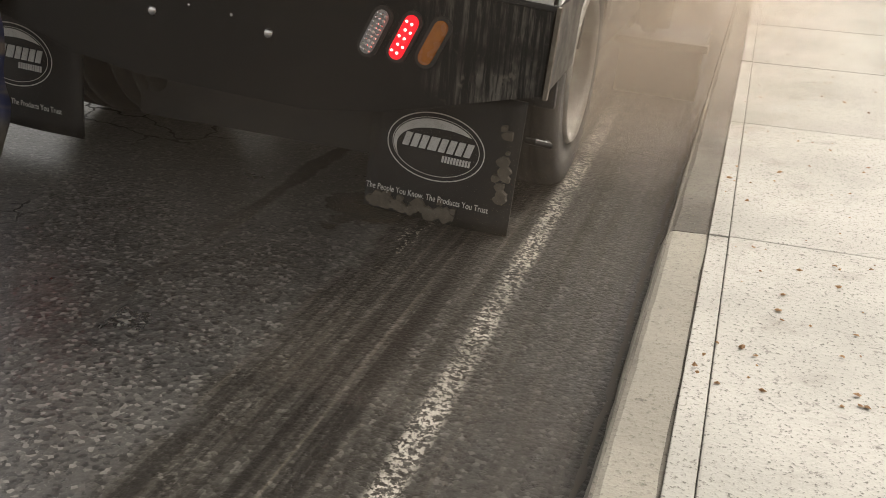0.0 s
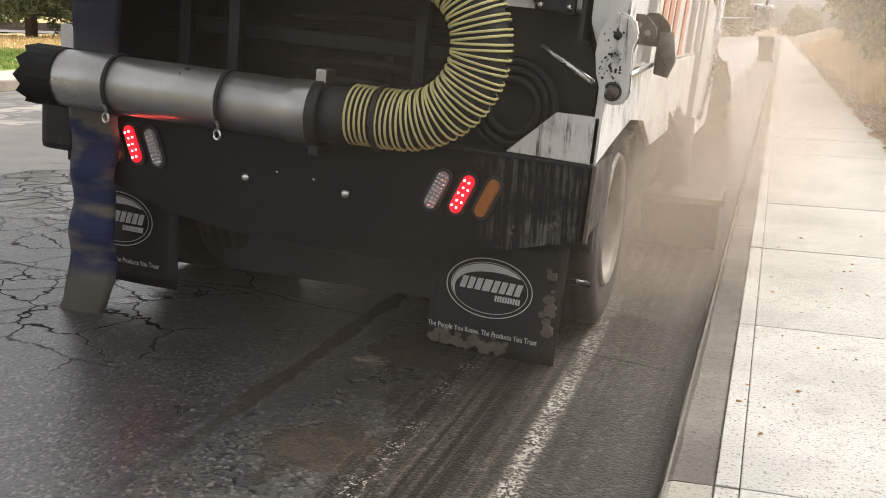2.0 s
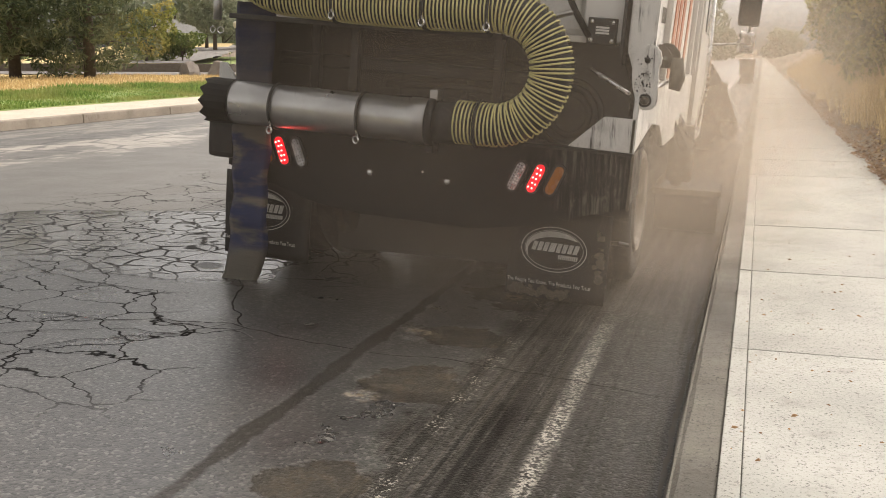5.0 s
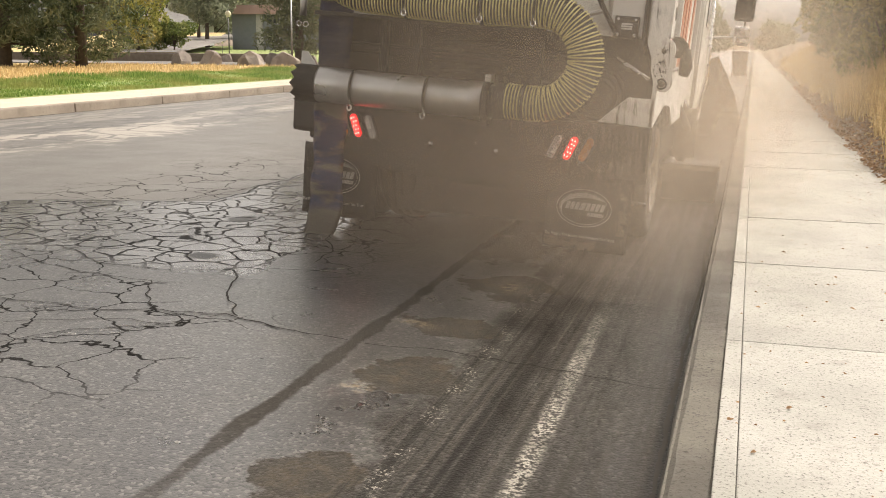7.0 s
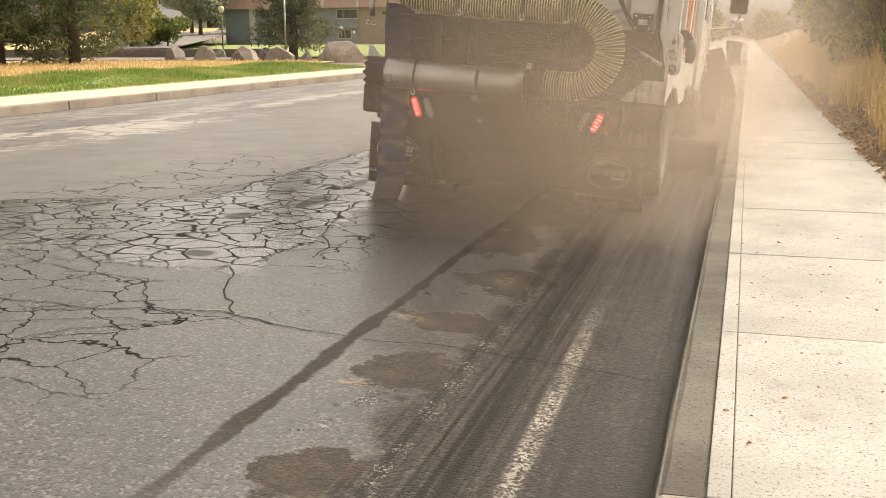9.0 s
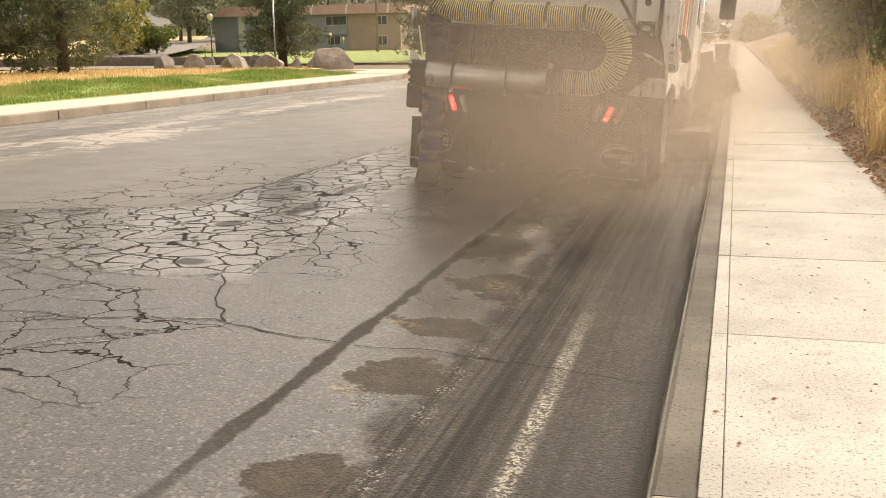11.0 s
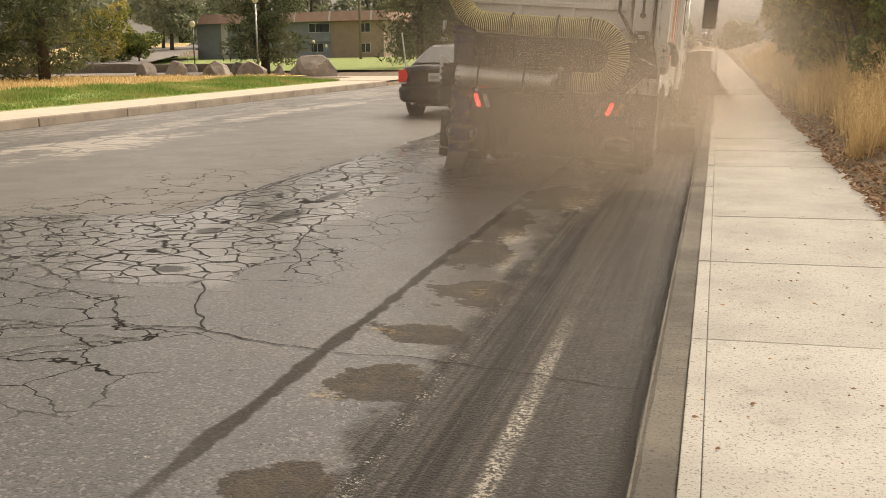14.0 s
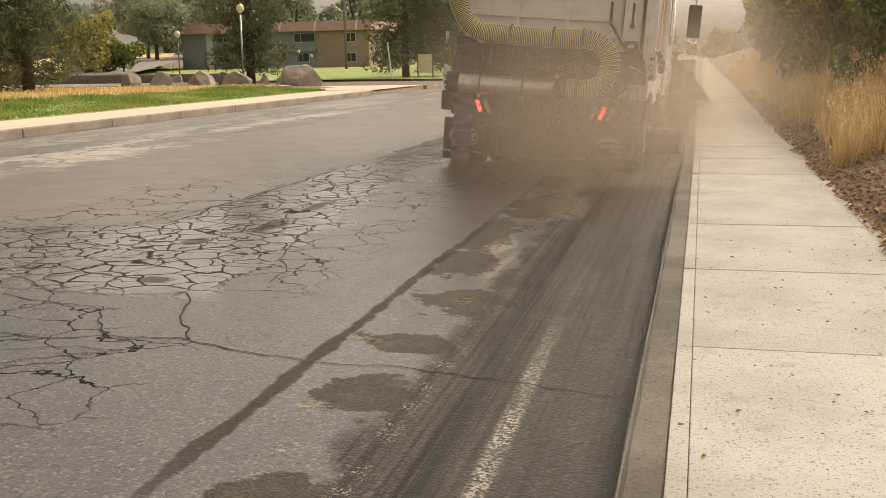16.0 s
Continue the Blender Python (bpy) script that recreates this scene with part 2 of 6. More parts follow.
    h = mul(h, add(m.step(silt, 0.1, 0.6, 0.4, 1.0), mul(lane, 0.15)))
    h = mul(h, sub(1.0, mul(0.75, top(mul(band, 0.5), top(film, pool)))))
    h = sub(h, add(mul(crack, 0.7), mul(hole, 0.7)))
    m.bump(h, 0.6, 0.006)
    dull = top(top(crack, hole), top(mul(top(silt, outer), 0.86), mul(seam, 0.8)))
    m.put(m.b.inputs["Specular IOR Level"], mul(0.75, sub(1.0, mul(dull, 0.95))))
    return m.m


def concrete(name, c1, c2, stain, speck=0.5):
    m = Mat(name, 0.85, 0, c1, 0.3)
    rnd = m.random()
    big = m.noise(1.6, 5, 0.6)
    fine = m.noise(90, 3, 0.7)
    pits = m.voronoi(55)
    c = m.mix(m.step(big, 0.32, 0.68), c1, c2)
    c = m.mix(m.math("MULTIPLY", rnd, 0.18), c, stain)
    c = m.mix(m.step(m.noise(5, 5, 0.65), 0.58, 0.72, 0, 0.4), c, stain)
    c = m.mix(m.step(fine, 0.54, 0.7, 0, speck), c, tuple(v * 0.45 for v in stain))
    c = m.mix(m.step(m.noise(22, 4, 0.7), 0.62, 0.7, 0, 0.6), c, tuple(v * 0.5 for v in stain))
    m.color(c)
    c = m.mix(m.step(pits, 0.16, 0.08, 0, speck * 0.6), c, tuple(v * 0.5 for v in stain))
    m.color(c)
    m.bump(m.math("ADD", fine, m.math("MULTIPLY", pits, 0.4)), 0.5, 0.005)
    return m.m


def grimy(name, base, grime, rough=0.5, amount=0.5, vertical=True):
    """Paint with dirt that has run down it."""
    m = Mat(name, rough, 0, base, 0.4)
    s = m.noise(1.0, 5, 0.7, co=m.warp((42, 42, 3.2) if vertical else (9, 9, 9)))
    blot = m.noise(6, 4, 0.6)
    f = m.math("MULTIPLY", m.step(s, 0.5, 0.64), m.step(blot, 0.4, 0.62))
    fine = m.noise(120, 2)
    c = m.mix(m.math("MULTIPLY", f, amount), base, grime)
    c = m.mix(m.step(blot, 0.55, 0.75, 0, amount * 0.5), c, grime)
    c = m.mix(m.step(fine, 0.55, 0.7, 0, 0.15), c, grime)
    m.color(c)
    m.rough(m.step(blot, 0.3, 0.7, rough - 0.08, rough + 0.15))
    m.bump(fine, 0.12, 0.002)
    return m.m


def skirt_steel():
    """Black paint: pale drips at the kerb-side end, scuffs elsewhere."""
    m = Mat("streaked_black_steel", 0.45, 0, (0.006, 0.006, 0.006), 0.22)
    x, y, z = m.xyz()
    s = m.noise(1.0, 5, 0.7, co=m.warp((46, 46, 3.0)))
    blot = m.noise(7, 4, 0.6)
    side = m.math("MULTIPLY", m.step(x, 0.62, 0.8), m.step(z, 0.86, 0.74))
    f = m.math("MULTIPLY", m.math("MULTIPLY", m.step(s, 0.46, 0.6), side), m.step(blot, 0.35, 0.55, 0.35, 0.9))
    mul_drip = m.math("MULTIPLY", f, m.step(m.noise(3.5, 4, 0.65), 0.4, 0.62, 0.1, 1.0))
    c = m.mix(m.step(blot, 0.5, 0.72, 0, 0.4), (0.007, 0.007, 0.007), (0.019, 0.018, 0.017))
    c = m.mix(mul_drip, c, (0.12, 0.113, 0.1))
    c = m.mix(m.math("MULTIPLY", m.step(m.noise(15, 4), 0.62, 0.68), m.math("MULTIPLY", side, 0.6)), c, (0.13, 0.12, 0.1))
    m.color(c)
    m.rough(m.step(blot, 0.3, 0.7, 0.35, 0.6))
    m.bump(m.noise(90, 2), 0.12, 0.002)
    return m.m


M = {}
M["road"] = road_material()
M["kerb"] = concrete("stained_kerb_concrete", (0.17, 0.155, 0.128), (0.09, 0.081, 0.067), (0.045, 0.04, 0.033), 0.85)
M["kerb_clean"] = concrete("kerb_concrete", (0.3, 0.28, 0.235), (0.22, 0.205, 0.17), (0.12, 0.105, 0.085))
M["slab"] = concrete("pale_concrete", (0.42, 0.408, 0.37), (0.32, 0.312, 0.282), (0.2, 0.186, 0.158), 0.9)
M["kerb_far"] = concrete("far_kerb_concrete", (0.33, 0.28, 0.225), (0.24, 0.2, 0.16), (0.13, 0.11, 0.085))
M["walk_far"] = concrete("warm_concrete", (0.62, 0.52, 0.42), (0.54, 0.45, 0.36), (0.38, 0.31, 0.24))
M["crack"] = plain("crack_dirt", (0.012, 0.011, 0.009), (0.028, 0.023, 0.018), 20, 0.9)
M["damp"] = plain("gutter_line_brown", (0.035, 0.028, 0.02), (0.06, 0.048, 0.034), 14, 0.7)
M["soil"] = plain("dry_soil", (0.2, 0.145, 0.095), (0.12, 0.085, 0.055), 3, 0.95, bump=0.6)
M["lawn"] = plain("lawn", (0.16, 0.23, 0.055), (0.26, 0.3, 0.09), 0.7, 0.95, bump=0.5)
M["dry_lawn"] = plain("dry_lawn", (0.58, 0.43, 0.2), (0.45, 0.35, 0.15), 0.8, 0.95, bump=0.5)
M["lot"] = plain("old_asphalt", (0.16, 0.145, 0.13), (0.2, 0.185, 0.165), 0.8, 0.9)
M["black"] = grimy("black_painted_steel", (0.012, 0.012, 0.012), (0.05, 0.046, 0.04), 0.42, 0.5)
M["bumper"] = skirt_steel()
M["dark"] = plain("greasy_dark_steel", (0.014, 0.014, 0.013), (0.034, 0.031, 0.028), 9, 0.55)
M["rubber"] = plain("black_rubber", (0.016, 0.016, 0.016), (0.035, 0.033, 0.03), 12, 0.65, bump=0.2)
M["tyre"] = plain("dusty_tyre", (0.02, 0.019, 0.018), (0.06, 0.052, 0.043), 10, 0.8, bump=0.3)
M["flap"] = grimy("rubber_flap", (0.014, 0.014, 0.014), (0.034, 0.032, 0.029), 0.5, 0.5, False)
M["print"] = plain("worn_grey_print", (0.66, 0.66, 0.64), (0.5, 0.5, 0.48), 30, 0.6)
M["mud"] = plain("dried_mud", (0.14, 0.12, 0.095), (0.09, 0.08, 0.065), 30, 0.9, bump=0.5)
M["steel"] = plain("brushed_steel", (0.5, 0.49, 0.47), (0.36, 0.35, 0.335), 6, 0.34, 0.95)
M["bright"] = plain("bright_metal", (0.75, 0.74, 0.72), (0.6, 0.59, 0.57), 20, 0.25, 1.0)
M["yellow"] = plain("yellow_rib", (0.68, 0.62, 0.3), (0.55, 0.5, 0.22), 9, 0.5)
M["white"] = grimy("dirty_white_paint", (0.66, 0.65, 0.62), (0.05, 0.045, 0.037), 0.4, 0.95)
M["panel"] = grimy("white_panel", (0.66, 0.65, 0.62), (0.3, 0.27, 0.22), 0.4, 0.35)
# orange is faded, and paled further for the dust haze before it
M["orange"] = grimy("orange_stripe_paint", (0.5, 0.2, 0.12), (0.46, 0.38, 0.31), 0.4, 0.6)
M["rim"] = plain("dusty_rim", (0.26, 0.24, 0.21), (0.17, 0.15, 0.125), 12, 0.6, 0.2)
M["lamp_red"] = glow("lit_red_lamp", (1.0, 0.008, 0.02), 0.75, (0.5, 0.01, 0.015))
M["led"] = glow("lit_diode", (1.0, 0.16, 0.14), 12.0, (0.9, 0.2, 0.2))
M["lamp_white"] = plain("clear_lamp", (0.42, 0.42, 0.42), (0.25, 0.25, 0.25), 70, 0.2)
M["lamp_amber"] = plain("amber_lamp", (0.42, 0.15, 0.025), (0.3, 0.1, 0.02), 40, 0.25)
M["bark"] = plain("bark", (0.07, 0.052, 0.04), (0.13, 0.1, 0.075), 6, 0.95, bump=0.8)
M["rock"] = plain("basalt_boulder", (0.2, 0.165, 0.14), (0.32, 0.275, 0.235), 2.2, 0.9, bump=0.6)
M["pine"] = leafy("pine_needles", (0.062, 0.084, 0.042), (0.15, 0.17, 0.085), (0.22, 0.21, 0.115), 0.36)
M["leaf"] = leafy("green_leaves", (0.08, 0.11, 0.032), (0.19, 0.23, 0.07), (0.27, 0.27, 0.09))
M["bush"] = leafy("autumn_bush_leaves", (0.12, 0.14, 0.035), (0.36, 0.34, 0.1), (0.52, 0.4, 0.13), 0.5)
# distance haze is mixed into this leaf colour: paler, greyer than near leaves
M["hazed_leaf"] = leafy("haze_paled_leaves", (0.2, 0.225, 0.15), (0.3, 0.32, 0.22), (0.35, 0.35, 0.25), 0.35)
M["straw"] = leafy("dry_straw", (0.4, 0.28, 0.13), (0.66, 0.5, 0.26), (0.52, 0.37, 0.18), 0.45)
M["blade"] = leafy("grass_blades", (0.12, 0.2, 0.04), (0.25, 0.34, 0.09), (0.36, 0.33, 0.12), 0.45)
M["litter"] = leafy("dead_leaves", (0.16, 0.085, 0.04), (0.34, 0.2, 0.1), (0.24, 0.14, 0.07), 0.2)
M["car"] = plain("black_car_paint", (0.006, 0.004, 0.006), (0.009, 0.006, 0.009), 3, 0.12)
M["car_trim"] = plain("black_trim", (0.012, 0.012, 0.012), (0.02, 0.02, 0.02), 20, 0.5)
M["glass"] = plain("tinted_glass", (0.035, 0.045, 0.042), (0.05, 0.06, 0.056), 2, 0.03, spec=1.0)
M["alloy"] = plain("alloy_wheel", (0.42, 0.35, 0.27), (0.32, 0.26, 0.2), 20, 0.35, 0.7)
M["wall_blue"] = plain("blue_grey_siding", (0.2, 0.225, 0.25), (0.25, 0.275, 0.3), 1.5, 0.8)
M["wall_brick"] = plain("brown_brick", (0.28, 0.21, 0.17), (0.35, 0.265, 0.215), 1.2, 0.9)
M["wall_pale"] = plain("pale_siding", (0.55, 0.55, 0.53), (0.48, 0.48, 0.46), 1.0, 0.8)
M["roof_red"] = plain("red_brown_roof", (0.36, 0.23, 0.195), (0.44, 0.29, 0.25), 1.0, 0.8)
M["roof_grey"] = plain("grey_shingles", (0.3, 0.29, 0.27), (0.24, 0.23, 0.22), 2.0, 0.9)
M["post"] = plain("dark_lamp_post", (0.05, 0.05, 0.045), (0.08, 0.08, 0.07), 5, 0.5)
M["globe"] = plain("frosted_globe", (0.72, 0.64, 0.46), (0.62, 0.55, 0.4), 6, 0.35)
M["bin"] = plain("dark_bin_plastic", (0.03, 0.03, 0.028), (0.05, 0.05, 0.045), 5, 0.6)
M["wood"] = plain("grey_wood_pole", (0.22, 0.18, 0.14), (0.16, 0.13, 0.1), 4, 0.9)


def sleeve_material():
    m = Mat("blue_grey_hose_cloth", 0.7, 0, (0.1, 0.1, 0.12), 0.3)
    x, y, z = m.xyz()
    w = m.noise(1.0, 3, 0.5, co=m.warp((3, 3, 9)))
    c = m.mix(m.step(w, 0.42, 0.58), (0.06, 0.08, 0.19), (0.29, 0.265, 0.235))
    c = m.mix(m.step(z, 0.85, 1.15, 0, 0.85), c, (0.03, 0.038, 0.085))
    c = m.mix(m.step(m.noise(70, 3), 0.55, 0.7, 0, 0.3), c, (0.15, 0.14, 0.12))
    c = m.mix(m.step(z, 0.22, 0.1), c, (0.22, 0.2, 0.17))
    m.color(c)
    m.bump(m.noise(1.0, 2, co=m.warp((2, 2, 26))), 0.6, 0.012)
    return m.m


M["sleeve"] = sleeve_material()


def dust_material(name, density):
    """Thin airborne dust: fades out towards the rim of its puff, uneven inside."""
    m = Mat(name, 1.0, 0, (0.6, 0.5, 0.38), 0.0)
    g = m.t.nodes.new("ShaderNodeTexGradient")
    g.gradient_type = "SPHERICAL"
    m.put(g.inputs[0], m.warp((1, 0, 1)))
    fall = m.step(g.outputs["Fac"], 0.02, 0.85)
    n = m.step(m.noise(1.8, 4, 0.55, dist=0.6), 0.3, 0.7, 0.5, 1.0)
    a = m.math("MULTIPLY", m.math("MULTIPLY", fall, n), density)
    dif = m.t.nodes.new("ShaderNodeBsdfDiffuse")
    dif.inputs[0].default_value = (0.8, 0.67, 0.53, 1)
    tr = m.t.nodes.new("ShaderNodeBsdfTranslucent")
    tr.inputs[0].default_value = (0.8, 0.67, 0.53, 1)
    half = m.t.nodes.new("ShaderNodeMixShader")
    m.t.links.new(dif.outputs[0], half.inputs[1])
    m.t.links.new(tr.outputs[0], half.inputs[2])
    clear = m.t.nodes.new("ShaderNodeBsdfTransparent")
    mx = m.t.nodes.new("ShaderNodeMixShader")
    m.put(mx.inputs[0], a)
    m.t.links.new(clear.outputs[0], mx.inputs[1])
    m.t.links.new(half.outputs[0], mx.inputs[2])
    m.t.links.new(mx.outputs[0], m.out.inputs[0])
    return m.m


M["dust"] = dust_material("airborne_dust", 0.03)
M["dust_thick"] = dust_material("thick_airborne_dust", 0.05)


# ---- mesh helpers ----
def to_object(name, bm, material, smooth=False):
    me = bpy.data.meshes.new(name)
    bmesh.ops.recalc_face_normals(bm, faces=bm.faces)
    bm.to_mesh(me)
    bm.free()
    if smooth:
        for p in me.polygons:
            p.use_smooth = True
    me.materials.append(M[material] if isinstance(material, str) else material)
    return new(name, me)


def part(name, bm, material, parent, label="", smooth=False):
    ob = to_object(name, bm, material, smooth)
    ob.parent = parent
    if label:
        tagged(ob, label)
    return ob


def thing(name, m, label, category, group=""):
    ob = new(name)
    ob.matrix_basis = m
    return tagged(ob, label, category, group)


def box(bm, x0, x1, y0, y1, z0, z1, bevel=0.0, m=None):
    r = bmesh.ops.create_cube(bm, size=1.0)
    vs = r["verts"]
    bmesh.ops.scale(bm, verts=vs, vec=(x1 - x0, y1 - y0, z1 - z0))
    bmesh.ops.translate(bm, verts=vs, vec=((x0 + x1) / 2, (y0 + y1) / 2, (z0 + z1) / 2))
    if m is not None:
        bmesh.ops.transform(bm, matrix=m, verts=vs)
    if bevel:
        es = {e for v in vs for e in v.link_edges}
        bmesh.ops.bevel(bm, geom=list(es), offset=bevel, segments=2, affect="EDGES", profile=0.6)
    return bm


def B(*a, **k):
    return box(bmesh.new(), *a, **k)


def tube(bm, pts, radii, seg=14, cap=True):
    """A round tube along points; one radius or one a point."""
    pts = [Vector(p) for p in pts]
    if isinstance(radii, (int, float)):
        radii = [radii] * len(pts)
    rings, up = [], None
    for i, p in enumerate(pts):
        d = (pts[min(i + 1, len(pts) - 1)] - pts[max(i - 1, 0)]).normalized()
        if up is None:
            up = Vector((0, 0, 1)) if abs(d.z) < 0.9 else Vector((0, 1, 0))
        side = d.cross(up).normalized()
        up = side.cross(d).normalized()
        rings.append([bm.verts.new(p + radii[i] * (math.cos(a) * side + math.sin(a) * up)) for a in (2 * math.pi * k / seg for k in range(seg))])
    for a, b in zip(rings, rings[1:]):
        for k in range(seg):
            bm.faces.new((a[k], a[(k + 1) % seg], b[(k + 1) % seg], b[k]))
    if cap:
        bm.faces.new(rings[0])
        bm.faces.new(rings[-1][::-1])
    return bm


def T(*a, **k):
    return tube(bmesh.new(), *a, **k)


def prism(bm, poly, y0, y1, bevel=0.0, axis="y"):
    """A polygon of (x, z) given depth along y, or of (y, z) along x."""
    def at(p, d):
        return (p[0], d, p[1]) if axis == "y" else (d, p[0], p[1])
    a = [bm.verts.new(at(p, y0)) for p in poly]
    b = [bm.verts.new(at(p, y1)) for p in poly]
    n = len(poly)
    bm.faces.new(a)
    bm.faces.new(b[::-1])
    for i in range(n):
        bm.faces.new((a[i], b[i], b[(i + 1) % n], a[(i + 1) % n]))
    if bevel:
        es = {e for v in a + b for e in v.link_edges}
        bmesh.ops.bevel(bm, geom=list(es), offset=bevel, segments=2, affect="EDGES")
    return bm


def P(*a, **k):
    return prism(bmesh.new(), *a, **k)


def lathe(bm, profile, centre, axis="x", seg=28):
    """Turn (radius, offset) pairs round an axis through the centre."""
    rings = []
    for r, o in profile:
        ring = []
        for k in range(seg):
            a = 2 * math.pi * k / seg
            c, s = r * math.cos(a), r * math.sin(a)
            v = (o, c, s) if axis == "x" else ((c, s, o) if axis == "z" else (c, o, s))
            ring.append(bm.verts.new(Vector(centre) + Vector(v)))
        rings.append(ring)
    for a, b in zip(rings, rings[1:]):
        for k in range(seg):
            bm.faces.new((a[k], a[(k + 1) % seg], b[(k + 1) % seg], b[k]))
    return bm


def sheet(name, f, us, vs, material, smooth=True):
    verts = [f(u, v) for v in vs for u in us]
    n = len(us)
    faces = [(j * n + i, j * n + i + 1, (j + 1) * n + i + 1, (j + 1) * n + i) for j in range(len(vs) - 1) for i in range(n - 1)]
    me = bpy.data.meshes.new(name)
    me.from_pydata(verts, [], faces)
    if smooth:
        me.polygons.foreach_set("use_smooth", [True] * len(me.polygons))
    me.materials.append(M[material])
    return new(name, me)


def loose(name, verts, faces, material):
    me = bpy.data.meshes.new(name)
    me.from_pydata(verts, [], faces)
    me.materials.append(M[material])
    return new(name, me)


def lin(a, b, n):
    return [a + (b - a) * i / n for i in range(n + 1)]


# ---- the street ----
KERB_R, WALK_R, EDGE_R, KERB_L = 0.855, 0.995, 2.2, -11.2
KERB_H = 0.15


def road_z(x):
    u = (x + 5.2) / 6.03
    return 0.15 * (1 - u * u) if abs(u) < 1 else 0.0


def build_street():
    xs = lin(KERB_L, KERB_R, 48)
    ys = lin(-190, -10, 12)[:-1] + lin(-10, 30, 40)[:-1] + lin(30, 420, 26)
    road = sheet("road", lambda u, v: (u, v, road_z(u)), xs, ys, "road")
    tagged(road, "damp dark asphalt road, cracked and patched, crowned", "road", kind="structure")
    # long cracks and the seam beside the swept strip

    def ribbon(name, pts, w, mat, label, wob=0.03):
        vs, fs, dense = [], [], []
        for a, b in zip(pts, pts[1:]):
            n = max(2, int(math.dist(a, b) / 0.03))
            dense += [(a[0] + (b[0] - a[0]) * i / n, a[1] + (b[1] - a[1]) * i / n) for i in range(n)]
        dense.append(pts[-1])
        for i, p in enumerate(dense):
            q = dense[min(i + 1, len(dense) - 1)]
            o = dense[max(i - 1, 0)]
            d = Vector((q[0] - o[0], q[1] - o[1])).normalized()
            nx, ny = -d.y, d.x
            j = noise.noise(Vector((p[0] * 9, p[1] * 9, w * 50))) * wob
            j += noise.noise(Vector((p[0] * 2.5, p[1] * 2.5, w * 90))) * wob * 1.3
            k = w * (0.35 + 0.75 * abs(noise.noise(Vector((p[0] * 14, p[1] * 14, 3)))))
            for s in (-1, 1):
                x, y = p[0] + nx * (j + s * k / 2), p[1] + ny * (j + s * k / 2)
                vs.append((x, y, road_z(x) + 0.003))
        fs = [(2 * i, 2 * i + 1, 2 * i + 3, 2 * i + 2) for i in range(len(dense) - 1)]
        ob = loose(name, vs, fs, mat)
        tagged(ob, label, "crack", kind="structure")

    ribbon("crack", [(-0.48, 4.3), (0.0, 4.36), (0.43, 4.3), (0.82, 4.29)], 0.014, "crack", "thin crack across the asphalt strip")
    ribbon("crack", [(-1.75, 4.3), (-1.45, 4.41), (-1.16, 4.45), (-0.82, 4.35), (-0.52, 4.31)], 0.018, "crack", "long jagged crack in the asphalt")
    ribbon("crack", [(-1.9, 3.55), (-1.62, 4.0), (-1.3, 4.25), (-1.16, 4.45)], 0.012, "crack", "long jagged crack in the asphalt")
    ribbon("crack", [(-1.09, 4.47), (-1.31, 4.75), (-1.4, 5.0), (-1.54, 5.25)], 0.02, "crack", "long jagged crack in the asphalt")
    ribbon("crack", [(-1.23, 5.6), (-1.28, 5.92), (-1.42, 6.2), (-1.5, 6.58), (-1.66, 7.3)], 0.016, "crack", "long jagged crack in the asphalt")
    ribbon("crack", [(-4.3, 6.95), (-4.0, 6.97), (-3.29, 6.84), (-2.91, 7.12), (-2.73, 8.71), (-2.8, 11)], 0.018, "crack", "long jagged crack in the asphalt")
    ribbon("crack", [(-2.9, 5.2), (-2.3, 4.9), (-1.8, 4.85), (-1.5, 4.45)], 0.014, "crack", "long jagged crack in the asphalt")
    ribbon("crack", [(-3.4, 4.9), (-2.6, 4.35), (-2.1, 4.3), (-1.75, 4.3)], 0.014, "crack", "long jagged crack in the asphalt")
    ribbon("crack", [(-2.6, 3.9), (-2.0, 3.95), (-1.6, 4.2), (-1.3, 4.25)], 0.011, "crack", "long jagged crack in the asphalt")
    ribbon("crack", [(-1.54, 5.25), (-1.9, 5.1), (-2.3, 5.15), (-2.7, 5.4), (-3.3, 5.5)], 0.014, "crack", "long jagged crack in the asphalt")
    # dark brown lines along the foot of both kerbs
    ribbon("gutter_dirt", [(0.825, 0.5), (0.83, 8), (0.825, 45)], 0.03, "damp", "dark brown line along the foot of the kerb", 0.01)
    ribbon("gutter_dirt", [(-11.1, 5), (-11.1, 20), (-11.1, 38)], 0.16, "damp", "dark brown line along the foot of the kerb", 0.01)


